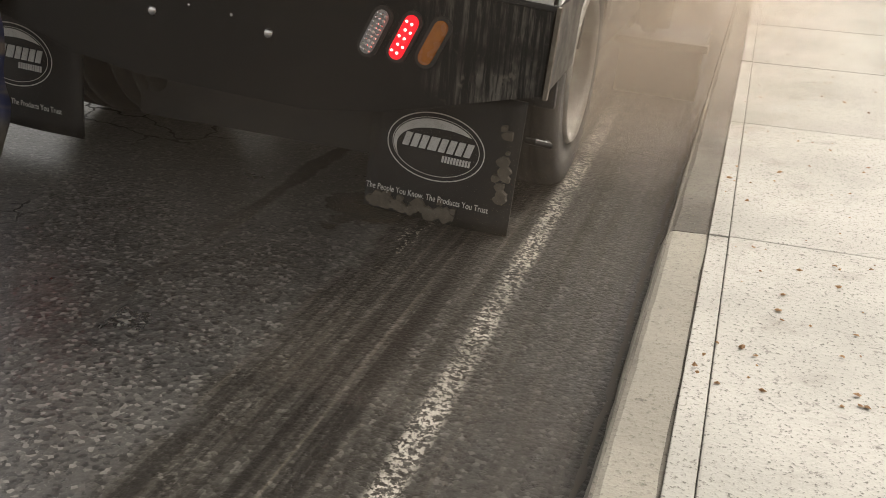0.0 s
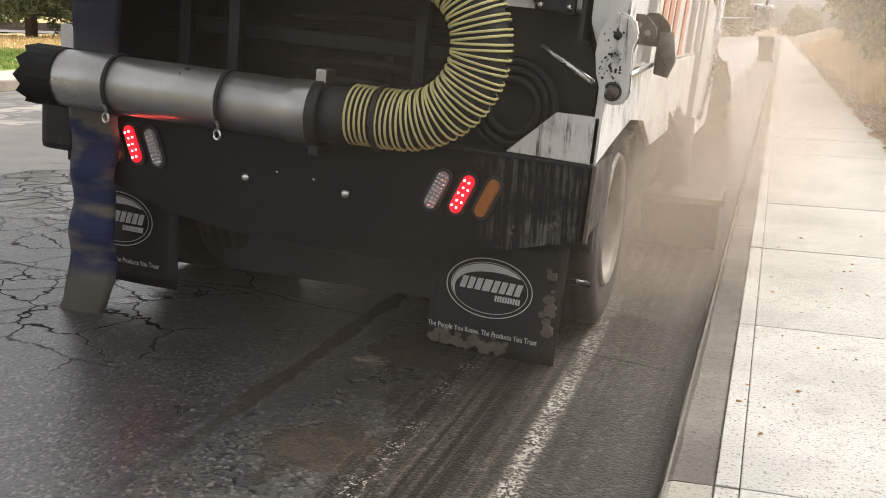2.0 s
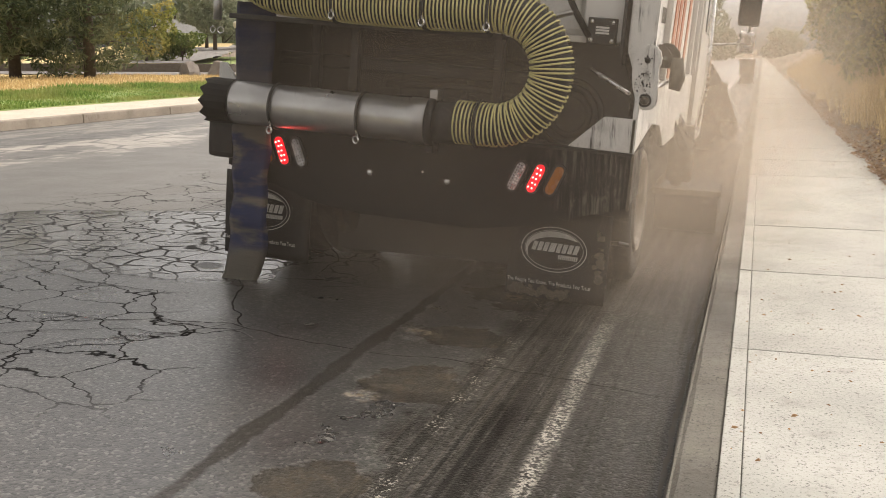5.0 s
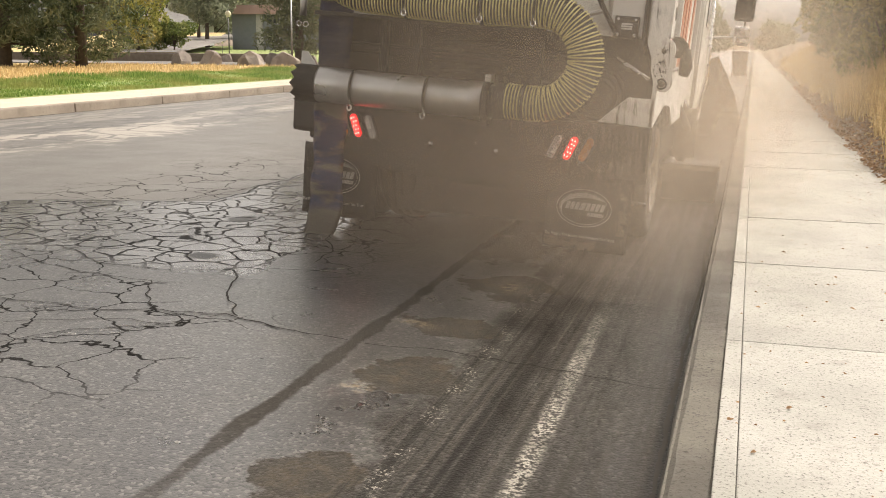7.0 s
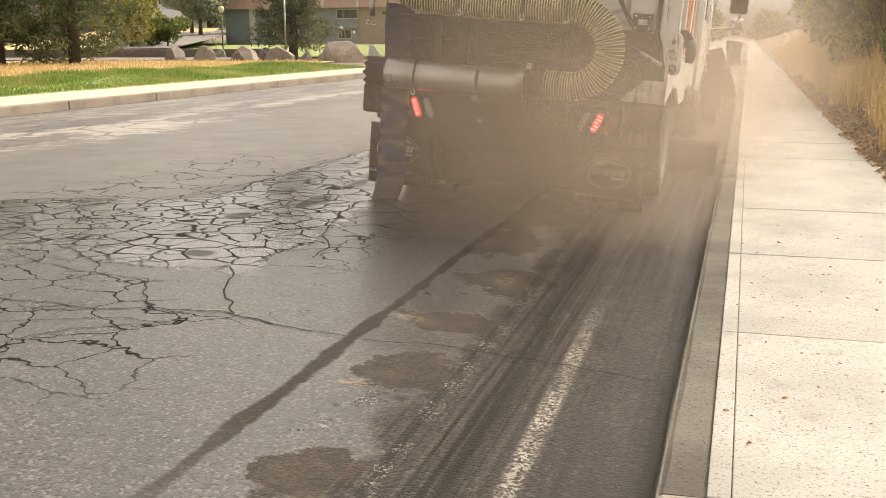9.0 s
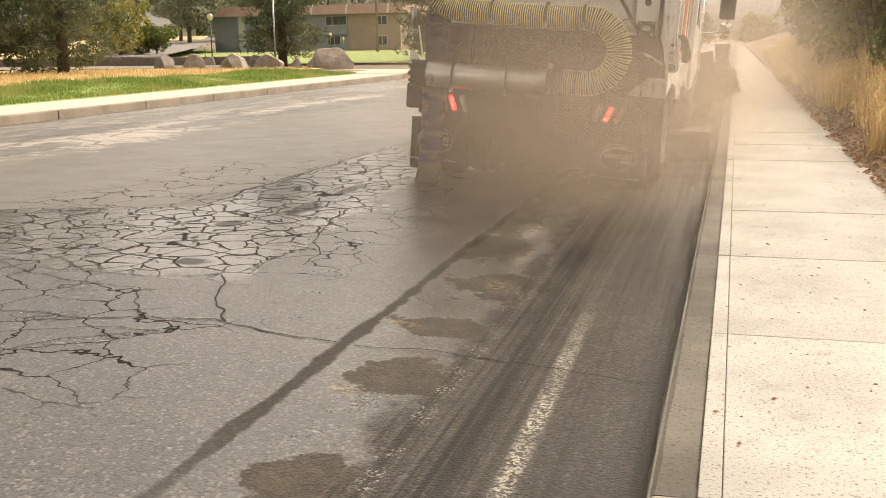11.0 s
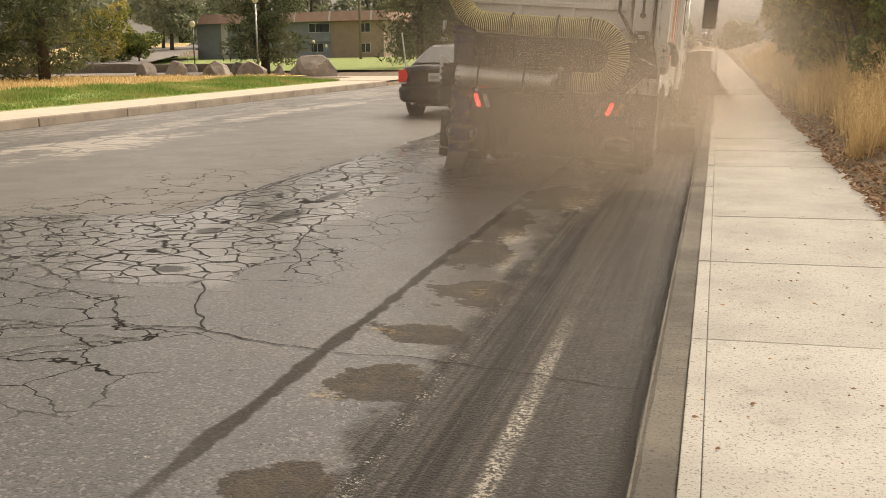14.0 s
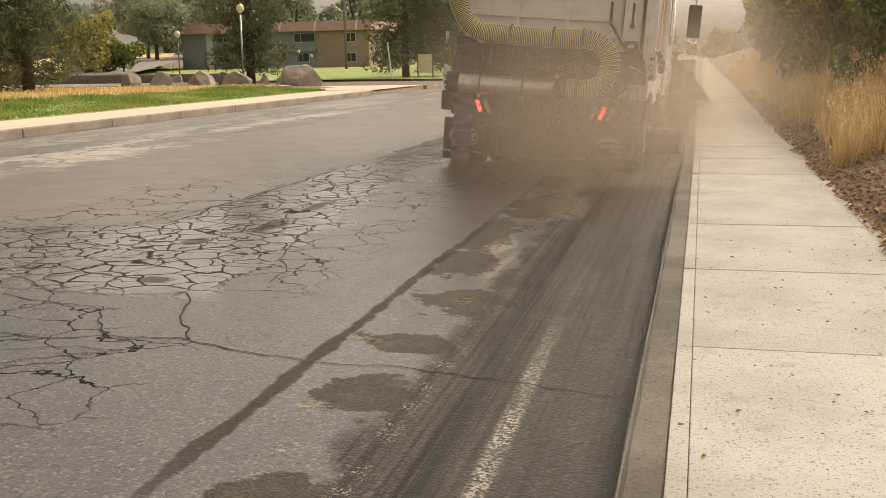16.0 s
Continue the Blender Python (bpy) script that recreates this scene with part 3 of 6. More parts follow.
def build_pavement():
    # bed below the slabs and kerb stones, whose joints show it
    bed = to_object("pavement", B(KERB_R + 0.02, EDGE_R - 0.02, -190, 420, -0.3, KERB_H - 0.008), "kerb")
    tagged(bed, "pale concrete pavement with scored joints", "pavement", kind="structure")
    kerb = new("kerb")
    tagged(kerb, "stained concrete kerb with a worn rounded edge", "kerb", kind="structure")
    L = 1.52
    prof = [(KERB_R, -0.05), (KERB_R + 0.006, 0.1), (KERB_R + 0.016, 0.135), (KERB_R + 0.04, KERB_H), (WALK_R - 0.003, KERB_H + 0.001), (WALK_R - 0.002, 0.05), (WALK_R - 0.01, -0.05)]

    def kerb_mesh(length, mat, rough):
        bm = bmesh.new()
        n = max(2, int(length / 0.08))
        rows = []
        for i in range(n + 1):
            y = 0.003 + (length - 0.006) * i / n
            row = []
            for k, (x, z) in enumerate(prof):
                j = noise.noise(Vector((y * 3, k * 5.1, rough))) * 0.006 + noise.noise(Vector((y * 17, k * 3.3, rough))) * 0.004
                row.append(bm.verts.new((x + (j if k < 5 else 0), y, z + (j if 0 < k < 5 else 0))))
            rows.append(row)
        for a, b in zip(rows, rows[1:]):
            for k in range(len(prof) - 1):
                bm.faces.new((a[k], a[k + 1], b[k + 1], b[k]))
        bm.faces.new(rows[0])
        bm.faces.new(rows[-1])
        return bm

    first = part("kerb_stone", kerb_mesh(3.04, "kerb", 1.0), "kerb", kerb, smooth=False)
    clean = part("kerb_stone", kerb_mesh(3.04, "kerb_clean", 7.0), "kerb_clean", kerb)
    first.location.y, clean.location.y = 2.98, 2.98 - 3.04
    for i in range(1, 22):
        o = first.copy()
        scene.collection.objects.link(o)
        o.location.y = 2.98 + 3.04 * i
    for i in range(2, 9):
        o = clean.copy()
        scene.collection.objects.link(o)
        o.location.y = 2.98 - 3.04 * i
    rest = part("kerb_run", kerb_mesh(340, "kerb", 3.0), "kerb", kerb)
    rest.location.y = 2.98 + 3.04 * 22
    # slabs: a narrow strip beside the kerb, then the wide slab
    strip = part("slab", B(WALK_R + 0.004, 1.0575, 0.003, L - 0.004, 0.03, KERB_H + 0.004, 0.004), "slab", bed)
    wide = part("slab", B(1.0595, EDGE_R, 0.005, L - 0.005, 0.03, KERB_H + 0.004, 0.005), "slab", bed)
    for i in range(-14, 46):
        for s in (strip, wide):
            if i == 0:
                s.location.y = 2.98
                continue
            o = s.copy()
            scene.collection.objects.link(o)
            o.location = (0, 2.98 + L * i, random.Random(i * 3 + (s is wide)).uniform(-0.003, 0.003))
    far = part("slab_run", B(WALK_R + 0.006, EDGE_R, 2.98 + L * 46, 400, 0.03, KERB_H + 0.002), "slab", bed)
    # leaves and grit on the pavement
    rng = random.Random(11)
    vs, fs = [], []
    for i in range(900):
        y = 2.0 + 26 * rng.random() ** 1.7
        x = rng.uniform(1.02, 2.18) if rng.random() < 0.6 else 2.2 - abs(rng.gauss(0, 0.25))
        if x < 1.02:
            continue
        s = rng.uniform(0.004, 0.012) if rng.random() < 0.85 else rng.uniform(0.01, 0.017)
        a = rng.uniform(0, 6.28)
        z = KERB_H + 0.008
        b = len(vs)
        for k in range(5):
            q = a + k * 1.2566
            r = s * rng.uniform(0.6, 1.1) * (1.0 if k % 2 else 0.7)
            vs.append((x + r * math.cos(q), y + r * math.sin(q), z + rng.uniform(0, s * 0.45)))
        vs.append((x, y, z + s * 0.6))
        fs += [(b + k, b + (k + 1) % 5, b + 5) for k in range(5)]
    tagged(loose("leaf_litter", vs, fs, "litter"), "small dead leaves and grit on the pavement", "litter", kind="stuff")


def build_ground():
    def gz(x, y):
        if x > EDGE_R - 0.1:
            d = x - EDGE_R
            z = 0.12 + 0.42 * max(0, d) ** 0.8 + 0.1 * noise.noise(Vector((x, y * 0.5, 0))) * min(1, max(0, d))
            return min(z, 3.0)
        if x < KERB_L - 0.1:
            d = max(0.0, y - 70)
            return 0.12 + 0.006 * d + min(0.12, 0.04 * max(0, -x - 13.4)) * (1 if y < 45 else 0.3)
        return -0.35
    xs = [-1500, -700, -400] + lin(-250, -60, 14) + lin(-56, KERB_L - 0.2, 30) + [KERB_L, -10.9, -5, 0.9, 1.1, 2.0, EDGE_R - 0.02] + lin(EDGE_R + 0.1, 12, 24) + [16, 25, 50, 200, 700, 1500]
    ys = [-1500, -500, -190] + lin(-100, 0, 10)[:-1] + lin(0, 60, 60)[:-1] + lin(60, 320, 30) + [420, 800, 1500, 2500]
    g = sheet("ground", lambda u, v: (u, v, gz(u, v)), xs, ys, "soil")
    tagged(g, "bare dry earth running up a bank and out to the distance", "ground", kind="structure")
    # far side: kerb, pavement, verge, lot, lawns
    kerb = new("kerb")
    tagged(kerb, "warm grey far kerb with open joints", "kerb", kind="structure")
    st = part("kerb_stone", B(KERB_L - 0.18, KERB_L, 0.015, 2.985, -0.1, 0.17, 0.02), "kerb_far", kerb)
    st.location.y = 2
    for i in range(1, 12):
        o = st.copy()
        scene.collection.objects.link(o)
        o.location.y = 2 + 3.0 * i
    far = part("kerb_run", B(KERB_L - 0.18, KERB_L, 46, 300, -0.1, 0.17), "kerb_far", kerb)
    back = part("kerb_run", B(KERB_L - 0.18, KERB_L, -190, 1.98, -0.1, 0.17), "kerb_far", kerb)
    w = sheet("pavement", lambda u, v: (u, v, 0.172 + 0.004 * noise.noise(Vector((u, v, 0)))), lin(-13.4, KERB_L - 0.18, 6), lin(-60, 39, 50), "walk_far")
    tagged(w, "worn warm concrete pavement on the far side", "pavement", kind="structure")
    dw = sheet("driveway", lambda u, v: (u, v, 0.178 + 0.004 * noise.noise(Vector((u, v, 0)))), lin(-24, KERB_L - 0.18, 6), lin(39.2, 46, 8), "walk_far")
    tagged(dw, "pale driveway mouth", "driveway", kind="structure")
    verge = sheet("verge", lambda u, v: (u, v, (gz(u, v) + 0.09 + 0.05 * noise.noise(Vector((u * 0.7, v * 0.7, 1)))) if u < -13.7 and v < 38 else 0.16), lin(-17.0, -13.38, 20), lin(-40, 39, 80), "lawn")
    tagged(verge, "green grass verge behind the far pavement", "grass", kind="structure")
    dry = sheet("dry_ground", lambda u, v: (u, v, gz(u, v) + 0.07 + 0.05 * noise.noise(Vector((u * 0.5, v * 0.5, 2)))), lin(-36, -16.9, 28), lin(-10, 44, 50), "dry_lawn")
    tagged(dry, "sun-dried yellow grass under the pines", "grass", kind="structure")
    lot = sheet("car_park", lambda u, v: (u, v, gz(u, v) + 0.1), lin(-70, -24, 12), lin(44.2, 56, 10), "lot")
    tagged(lot, "grey asphalt of a small car park", "road", kind="structure")
    lawn = sheet("lawn", lambda u, v: (u, v, gz(u, v) + 0.12), lin(-160, KERB_L - 0.2, 40), lin(57, 190, 50), "lawn")
    tagged(lawn, "mown green lawn before the buildings", "grass", kind="structure")


# ---- the street sweeper ----
BODY = Matrix.Translation((0, 0, -0.063)) @ Matrix.Rotation(radians(2.4), 4, "Y")
HOSE_R = 0.105


def hose_path():
    pts = [(0.24 + 0.16 * i / 6, -0.16, 0.98) for i in range(7)]
    for i in range(1, 25):
        a = -math.pi / 2 + math.pi * i / 24
        pts.append((0.40 + 0.262 * math.cos(a), -0.16, 1.242 + 0.262 * math.sin(a)))
    pts += [(0.40 - 0.98 * i / 28, -0.16, 1.504 - 0.012 * math.sin(i / 28 * math.pi)) for i in range(1, 29)]
    p0, p1, p2, p3 = (-0.58, 1.504), (-0.86, 1.504), (-0.92, 1.6), (-1.04, 1.92)
    for i in range(1, 21):
        t = i / 20
        x = (1 - t) ** 3 * p0[0] + 3 * (1 - t) ** 2 * t * p1[0] + 3 * (1 - t) * t * t * p2[0] + t ** 3 * p3[0]
        z = (1 - t) ** 3 * p0[1] + 3 * (1 - t) ** 2 * t * p1[1] + 3 * (1 - t) * t * t * p2[1] + t ** 3 * p3[1]
        pts.append((x, -0.16, z))
    pts += [(-1.04 - 0.08 * i / 12, -0.16 + 0.2 * i / 12, 1.92 + 0.5 * i / 12) for i in range(1, 13)]
    return [Vector(p) for p in pts]


def along(pts, step):
    out, carry = [], 0.0
    for a, b in zip(pts, pts[1:]):
        d = (b - a).length
        s = carry
        while s < d:
            out.append((a.lerp(b, s / d), (b - a).normalized()))
            s += step
        carry = s - d
    return out


def ring(bm, c, d, R, r, seg=22, tubeseg=6):
    up = Vector((0, 1, 0)) if abs(d.y) < 0.9 else Vector((0, 0, 1))
    u = d.cross(up).normalized()
    v = d.cross(u).normalized()
    rows = []
    for i in range(seg):
        a = 2 * math.pi * i / seg
        o = math.cos(a) * u + math.sin(a) * v
        rows.append([bm.verts.new(c + o * (R + r * math.cos(b)) + d * (r * math.sin(b))) for b in (2 * math.pi * k / tubeseg for k in range(tubeseg))])
    for i in range(seg):
        a, b = rows[i], rows[(i + 1) % seg]
        for k in range(tubeseg):
            bm.faces.new((a[k], a[(k + 1) % tubeseg], b[(k + 1) % tubeseg], b[k]))


def capsule_poly(cx, cz, length, width, tilt, n=8):
    ps = []
    for s in (1, -1):
        for k in range(n + 1):
            a = math.pi * k / n + (0 if s == 1 else math.pi)
            ps.append((width / 2 * math.cos(a), s * (length - width) / 2 + width / 2 * math.sin(a)))
    c, s = math.cos(radians(tilt)), math.sin(radians(tilt))
    return [(cx + x * c + z * s, cz - x * s + z * c) for x, z in ps]


def tail_lamp(kind, cx, cz, tilt, truck):
    L, W = 0.148, 0.045
    ob = part("tail_lamp", P(capsule_poly(cx, cz, L + 0.022, W + 0.022, tilt), -0.012, 0.02), "rubber", truck, "black rubber lamp surround")
    mat = {"red": "lamp_red", "white": "lamp_white", "amber": "lamp_amber"}[kind]
    part("lens", P(capsule_poly(cx, cz, L, W, tilt), -0.022, 0.0, 0.004), mat, ob, {"red": "lit red lamp lens", "white": "clear lamp lens", "amber": "amber lamp lens"}[kind])
    if kind == "red":
        c, s = math.cos(radians(tilt)), math.sin(radians(tilt))
        for i in range(5):
            for j in (-1, 1):
                x, z = j * 0.009 + (0.004 if i % 2 else -0.004), -0.05 + 0.025 * i
                bm = bmesh.new()
                bmesh.ops.create_icosphere(bm, subdivisions=1, radius=0.0046, matrix=Matrix.Translation((cx + x * c + z * s, -0.024, cz - x * s + z * c)))
                part("diode", bm, "led", ob)
    elif kind == "white":
        bm = bmesh.new()
        c, s = math.cos(radians(tilt)), math.sin(radians(tilt))
        for i in range(9):
            for j in (-1, 0, 1):
                x, z = j * 0.013, -0.06 + 0.015 * i
                bmesh.ops.create_icosphere(bm, subdivisions=1, radius=0.006, matrix=Matrix.Translation((cx + x * c + z * s, -0.021, cz - x * s + z * c)))
        part("facets", bm, "bright", ob, "clear lamp facets")
    return ob


def letters(name, text, size, x, y, z, material, parent, width=None):
    cu = bpy.data.curves.new(name, "FONT")
    cu.body, cu.size, cu.extrude, cu.align_x = text, size, 0.001, "CENTER"
    ob = new(name, cu)
    bpy.context.view_layer.update()
    me = bpy.data.meshes.new_from_object(ob.evaluated_get(bpy.context.evaluated_depsgraph_get()))
    bpy.data.objects.remove(ob)
    w = max(v.co.x for v in me.vertices) - min(v.co.x for v in me.vertices)
    k = (width / w) if width else 1.0
    me.transform(Matrix.Translation((x, y, z)) @ Matrix.Rotation(radians(90), 4, "X") @ Matrix.Diagonal((k, 1, 1, 1)))
    me.materials.append(M[material])
    o = new(name, me)
    o.parent = parent
    return o


def mud_flap(x0, x1, z0, z1, badge, truck, muddy):
    bm = bmesh.new()
    nx, nz = 10, 10
    rows = {}
    for s, y in ((0, -0.006), (1, 0.006)):
        for i in range(nx + 1):
            for j in range(nz + 1):
                x, z = x0 + (x1 - x0) * i / nx, z0 + (z1 - z0) * j / nz
                d = 0.014 * math.sin(i / nx * 3.1) * (1 - j / nz) + 0.008 * noise.noise(Vector((x * 4, z * 4, 0)))
                rows[s, i, j] = bm.verts.new((x, 0.2 + y - d, z))
    for i in range(nx):
        for j in range(nz):
            for s in (0, 1):
                bm.faces.new((rows[s, i, j], rows[s, i + 1, j], rows[s, i + 1, j + 1], rows[s, i, j + 1]))
    for i in range(nx):
        for j in (0, nz):
            bm.faces.new((rows[0, i, j], rows[0, i + 1, j], rows[1, i + 1, j], rows[1, i, j]))
    for j in range(nz):
        for i in (0, nx):
            bm.faces.new((rows[0, i, j], rows[0, i, j + 1], rows[1, i, j + 1], rows[1, i, j]))
    flap = part("mud_flap", bm, "flap", truck, "black rubber mud flap with a printed oval badge", True)
    cx, cz, y = (x0 + x1) / 2 - 0.018, badge, 0.168
    # oval outline, swoosh and word bars of the printed badge
    bm = bmesh.new()
    for R1, R2, w in ((0.168, 0.116, 0.002), (0.15, 0.1, 0.0012)):
        n = 48
        a = [(cx + R1 * math.cos(t), cz + R2 * math.sin(t)) for t in (2 * math.pi * k / n for k in range(n))]
        b = [(cx + (R1 - 2 * w) * math.cos(t), cz + (R2 - 2 * w) * math.sin(t)) for t in (2 * math.pi * k / n for k in range(n))]
        va = [bm.verts.new((p[0], y, p[1])) for p in a]
        vb = [bm.verts.new((p[0], y, p[1])) for p in b]
        for k in range(n):
            bm.faces.new((va[k], va[(k + 1) % n], vb[(k + 1) % n], vb[k]))
    part("badge_outline", bm, "print", flap, "thin grey printed oval")
    bm = bmesh.new()
    n = 26
    va, vb = [], []
    for k in range(n + 1):
        t = radians(35 + 175 * k / n)
        w = 0.03 * math.sin(math.pi * (k / n) ** 0.75) + 0.001
        va.append(bm.verts.new((cx + 0.145 * math.cos(t), y - 0.001, cz + 0.094 * math.sin(t))))
        vb.append(bm.verts.new((cx + (0.145 - w) * math.cos(t), y - 0.001, cz + (0.094 - w) * math.sin(t))))
    for k in range(n):
        bm.faces.new((va[k], va[k + 1], vb[k + 1], vb[k]))
    part("badge_sweep", bm, "print", flap, "pale printed crescent")
    # word shapes as slanted bars
    bm = bmesh.new()
    wx = cx - 0.115
    for i in range(8):
        w = 0.026 if i not in (3,) else 0.034
        h = 0.046
        prism(bm, [(wx, cz - 0.012), (wx + w - 0.004, cz - 0.012), (wx + w + 0.008, cz - 0.012 + h), (wx + 0.012, cz - 0.012 + h)], y - 0.003, y)
        wx += w + 0.003
    part("badge_word", bm, "print", flap, "slanted pale printed bars")
    bm = bmesh.new()
    wx = cx + 0.025
    for i in range(10):
        prism(bm, [(wx, cz - 0.045), (wx + 0.007, cz - 0.045), (wx + 0.009, cz - 0.023), (wx + 0.002, cz - 0.023)], y - 0.003, y)
        wx += 0.01
    part("badge_word", bm, "print", flap, "small pale printed bars")
    letters("motto", "The People You Know. The Products You Trust", 0.03, cx - 0.01, y - 0.002, badge - 0.185, "print", flap, 0.43)
    if muddy:
        rng = random.Random(7)
        bm = bmesh.new()
        for i in range(70):
            r = rng.uniform(0.008, 0.026)
            px, pz = rng.uniform(x0 + 0.02, x0 + 0.33), z0 + 0.02 + abs(rng.gauss(0, 0.016))
            if rng.random() < 0.22:
                px, pz = x1 - 0.03 - abs(rng.gauss(0, 0.02)), rng.uniform(z0 + 0.12, z1 - 0.06)
            prism(bm, [(px + r * rng.uniform(0.6, 1.1) * math.cos(a), pz + r * rng.uniform(0.5, 1.0) * math.sin(a)) for a in (k * 0.785 for k in range(8))], y + 0.002 - rng.uniform(0, 0.004), y + 0.02)
        tagged(part("mud", bm, "mud", flap, "dried grey mud splashes"), kind="stuff")
    return flap


def truck_wheel(x, y, truck, outer=1):
    wheel = part("wheel", lathe(bmesh.new(), [(0.28, -0.12), (0.40, -0.13), (0.435, -0.115), (0.45, -0.085), (0.452, -0.03), (0.44, -0.025), (0.44, -0.015), (0.452, -0.01), (0.452, 0.03), (0.44, 0.035), (0.44, 0.045), (0.452, 0.05), (0.45, 0.085), (0.435, 0.115), (0.40, 0.13), (0.28, 0.12), (0.28, -0.12)], (0, 0, 0), seg=44), "tyre", truck, "dusty black truck tyre", True)
    wheel.location = (x, y, 0.45)
    o = outer
    part("rim", lathe(bmesh.new(), [(0.285, 0.12 * o), (0.275, 0.135 * o), (0.26, 0.11 * o), (0.245, 0.03 * o), (0.2, -0.02 * o), (0.12, -0.03 * o), (0.1, 0.03 * o), (0.07, 0.05 * o), (0.001, 0.05 * o)], (0, 0, 0), seg=36), "rim", wheel, "dusty steel rim", True)
    for k in range(8):
        a = k * math.pi / 4
        part("wheel_nut", T([(-0.03 * o, 0.155 * math.cos(a), 0.155 * math.sin(a)), (0.0, 0.155 * math.cos(a), 0.155 * math.sin(a))], 0.014, 6), "rim", wheel)
    return wheel


def build_sweeper():
    truck = thing("street_sweeper", pose(-0.62, 2.83, 0.063, 0, 2.2, 0), "black and dirty white street sweeper truck with a yellow suction hose", "truck")
    made = []

    def p(name, bm, material, label="", smooth=False, parent=None):
        o = part(name, bm, material, parent or truck, label, smooth)
        made.append(o)
        return o

    start = set(bpy.data.objects)
    # rear skirt with its bellied lower edge
    low = [(-1.05, 0.62), (-0.55, 0.475), (-0.3, 0.448), (0.3, 0.448), (0.55, 0.49), (1.05, 0.64)]
    p("rear_skirt", P(low + [(1.055, 0.895), (-1.05, 0.895)], -0.0, 0.012), "bumper", "black steel rear skirt streaked with pale drips")
    p("skirt_rim", B(-1.05, 1.05, -0.006, 0.12, 0.885, 0.9, 0.003), "black")
    p("skirt_return", P([(0.0, 0.64), (0.42, 0.66), (0.42, 0.9), (0.0, 0.9)], 1.04, 1.052, axis="x"), "black")
    p("edge_strip", B(1.048, 1.062, -0.014, 0.012, 0.63, 0.9, 0.003), "mud", "scraped pale edge")
    p("corner_box", B(-1.17, -1.0, -0.02, 0.45, 0.65, 0.87, 0.03), "black", "black corner box with chamfered foot")
    p("corner_fin", P([(-1.2, 0.9), (-1.2, 1.14), (-1.16, 1.14), (-1.0, 0.93), (-1.0, 0.9)], 0.14, 0.155), "white", "white corner plate")
    for sx, tilt in ((1, 22), (-1, -22)):
        for kind, dx in (("white", -0.095), ("red", 0.0), ("amber", 0.092)):
            tail_lamp(kind, sx * (0.64 + dx) + (-0.1 if sx < 0 else -0.034), 0.735 if sx > 0 else 0.725, tilt, truck)
    for x, z, r in ((-0.25, 0.665, 0.017), (0.16, 0.665, 0.017), (-0.12, 0.705, 0.005), (0.03, 0.7, 0.005)):
        bm = bmesh.new()
        bmesh.ops.create_uvsphere(bm, u_segments=12, v_segments=8, radius=r, matrix=Matrix.Translation((x, -0.003, z)) @ Matrix.Diagonal((1, 0.6, 1, 1)))
        p("bolt", bm, "bright", "bright round-headed bolt", True)
    mud_flap(0.46, 0.97, 0.1, 0.56, 0.362, truck, True)
    mud_flap(-1.165, -0.655, 0.095, 0.56, 0.366, truck, False)
    # suction pipe, straps, rubber mouth
    p("suction_pipe", lathe(bmesh.new(), [(0.104, -0.96), (0.106, -0.955), (0.106, 0.0), (0.112, 0.005), (0.112, 0.105), (0.104, 0.11)], (0, -0.16, 0.965), seg=40), "steel", "scuffed brushed-steel suction pipe", True)
    bm = bmesh.new()
    n = 22
    a = [bm.verts.new((-0.93, -0.16 + 0.111 * math.cos(t), 0.965 + 0.111 * math.sin(t))) for t in (2 * math.pi * k / n for k in range(n))]
    b = [bm.verts.new((-1.055 - (0.03 if k % 2 else 0.0), -0.16 + 0.114 * math.cos(t), 0.965 + 0.114 * math.sin(t))) for k, t in ((k, 2 * math.pi * k / n) for k in range(n))]
    for k in range(n):
        bm.faces.new((a[k], a[(k + 1) % n], b[(k + 1) % n], b[k]))
    bmesh.ops.solidify(bm, geom=bm.faces[:], thickness=0.008)
    p("pipe_mouth", bm, "rubber", "black saw-toothed rubber pipe mouth")
    for x in (-0.7, -0.24):
        bm = bmesh.new()
        ring(bm, Vector((x, -0.16, 0.965)), Vector((1, 0, 0)), 0.109, 0.008, 28, 6)
        s = p("strap", bm, "rubber", "black rubber strap with a hook")
        bm = bmesh.new()
        tube(bm, [(x, -0.255, 0.9), (x + 0.004, -0.245, 0.88), (x, -0.235, 0.865)], 0.006, 6)
        ring(bm, Vector((x - 0.005, -0.235, 0.85)), Vector((0.4, 1, 0)).normalized(), 0.017, 0.005, 14, 5)
        p("hook", bm, "bright", "steel hook", parent=s)
    p("pipe_collar", lathe(bmesh.new(), [(0.108, 0.1), (0.122, 0.102), (0.122, 0.135), (0.1, 0.138)], (0, -0.16, 0.965), seg=30), "black", "black clamp collar", True)
    p("collar_lug", B(0.1, 0.14, -0.2, -0.12, 1.07, 1.12, 0.006), "steel")
    p("collar_lug", B(0.1, 0.14, -0.22, -0.12, 0.825, 0.86, 0.006), "black")
    p("rubber_cuff", T([(0.12, -0.16, 0.966), (0.18, -0.16, 0.97), (0.26, -0.16, 0.978)], 0.098, 24), "rubber", "", True)
    # ribbed hose
    path = hose_path()
    hose = p("hose", T([path[i] for i in range(0, len(path), 2)] + [path[-1]], HOSE_R - 0.013, 22), "rubber", "yellow ribbed suction hose", True)
    bm = bmesh.new()
    for c, d in along(path, 0.0185):
        ring(bm, c, d, HOSE_R - 0.005, 0.0046, 22, 5)
    p("ribs", bm, "yellow", "yellow spiral ribs", True, hose)
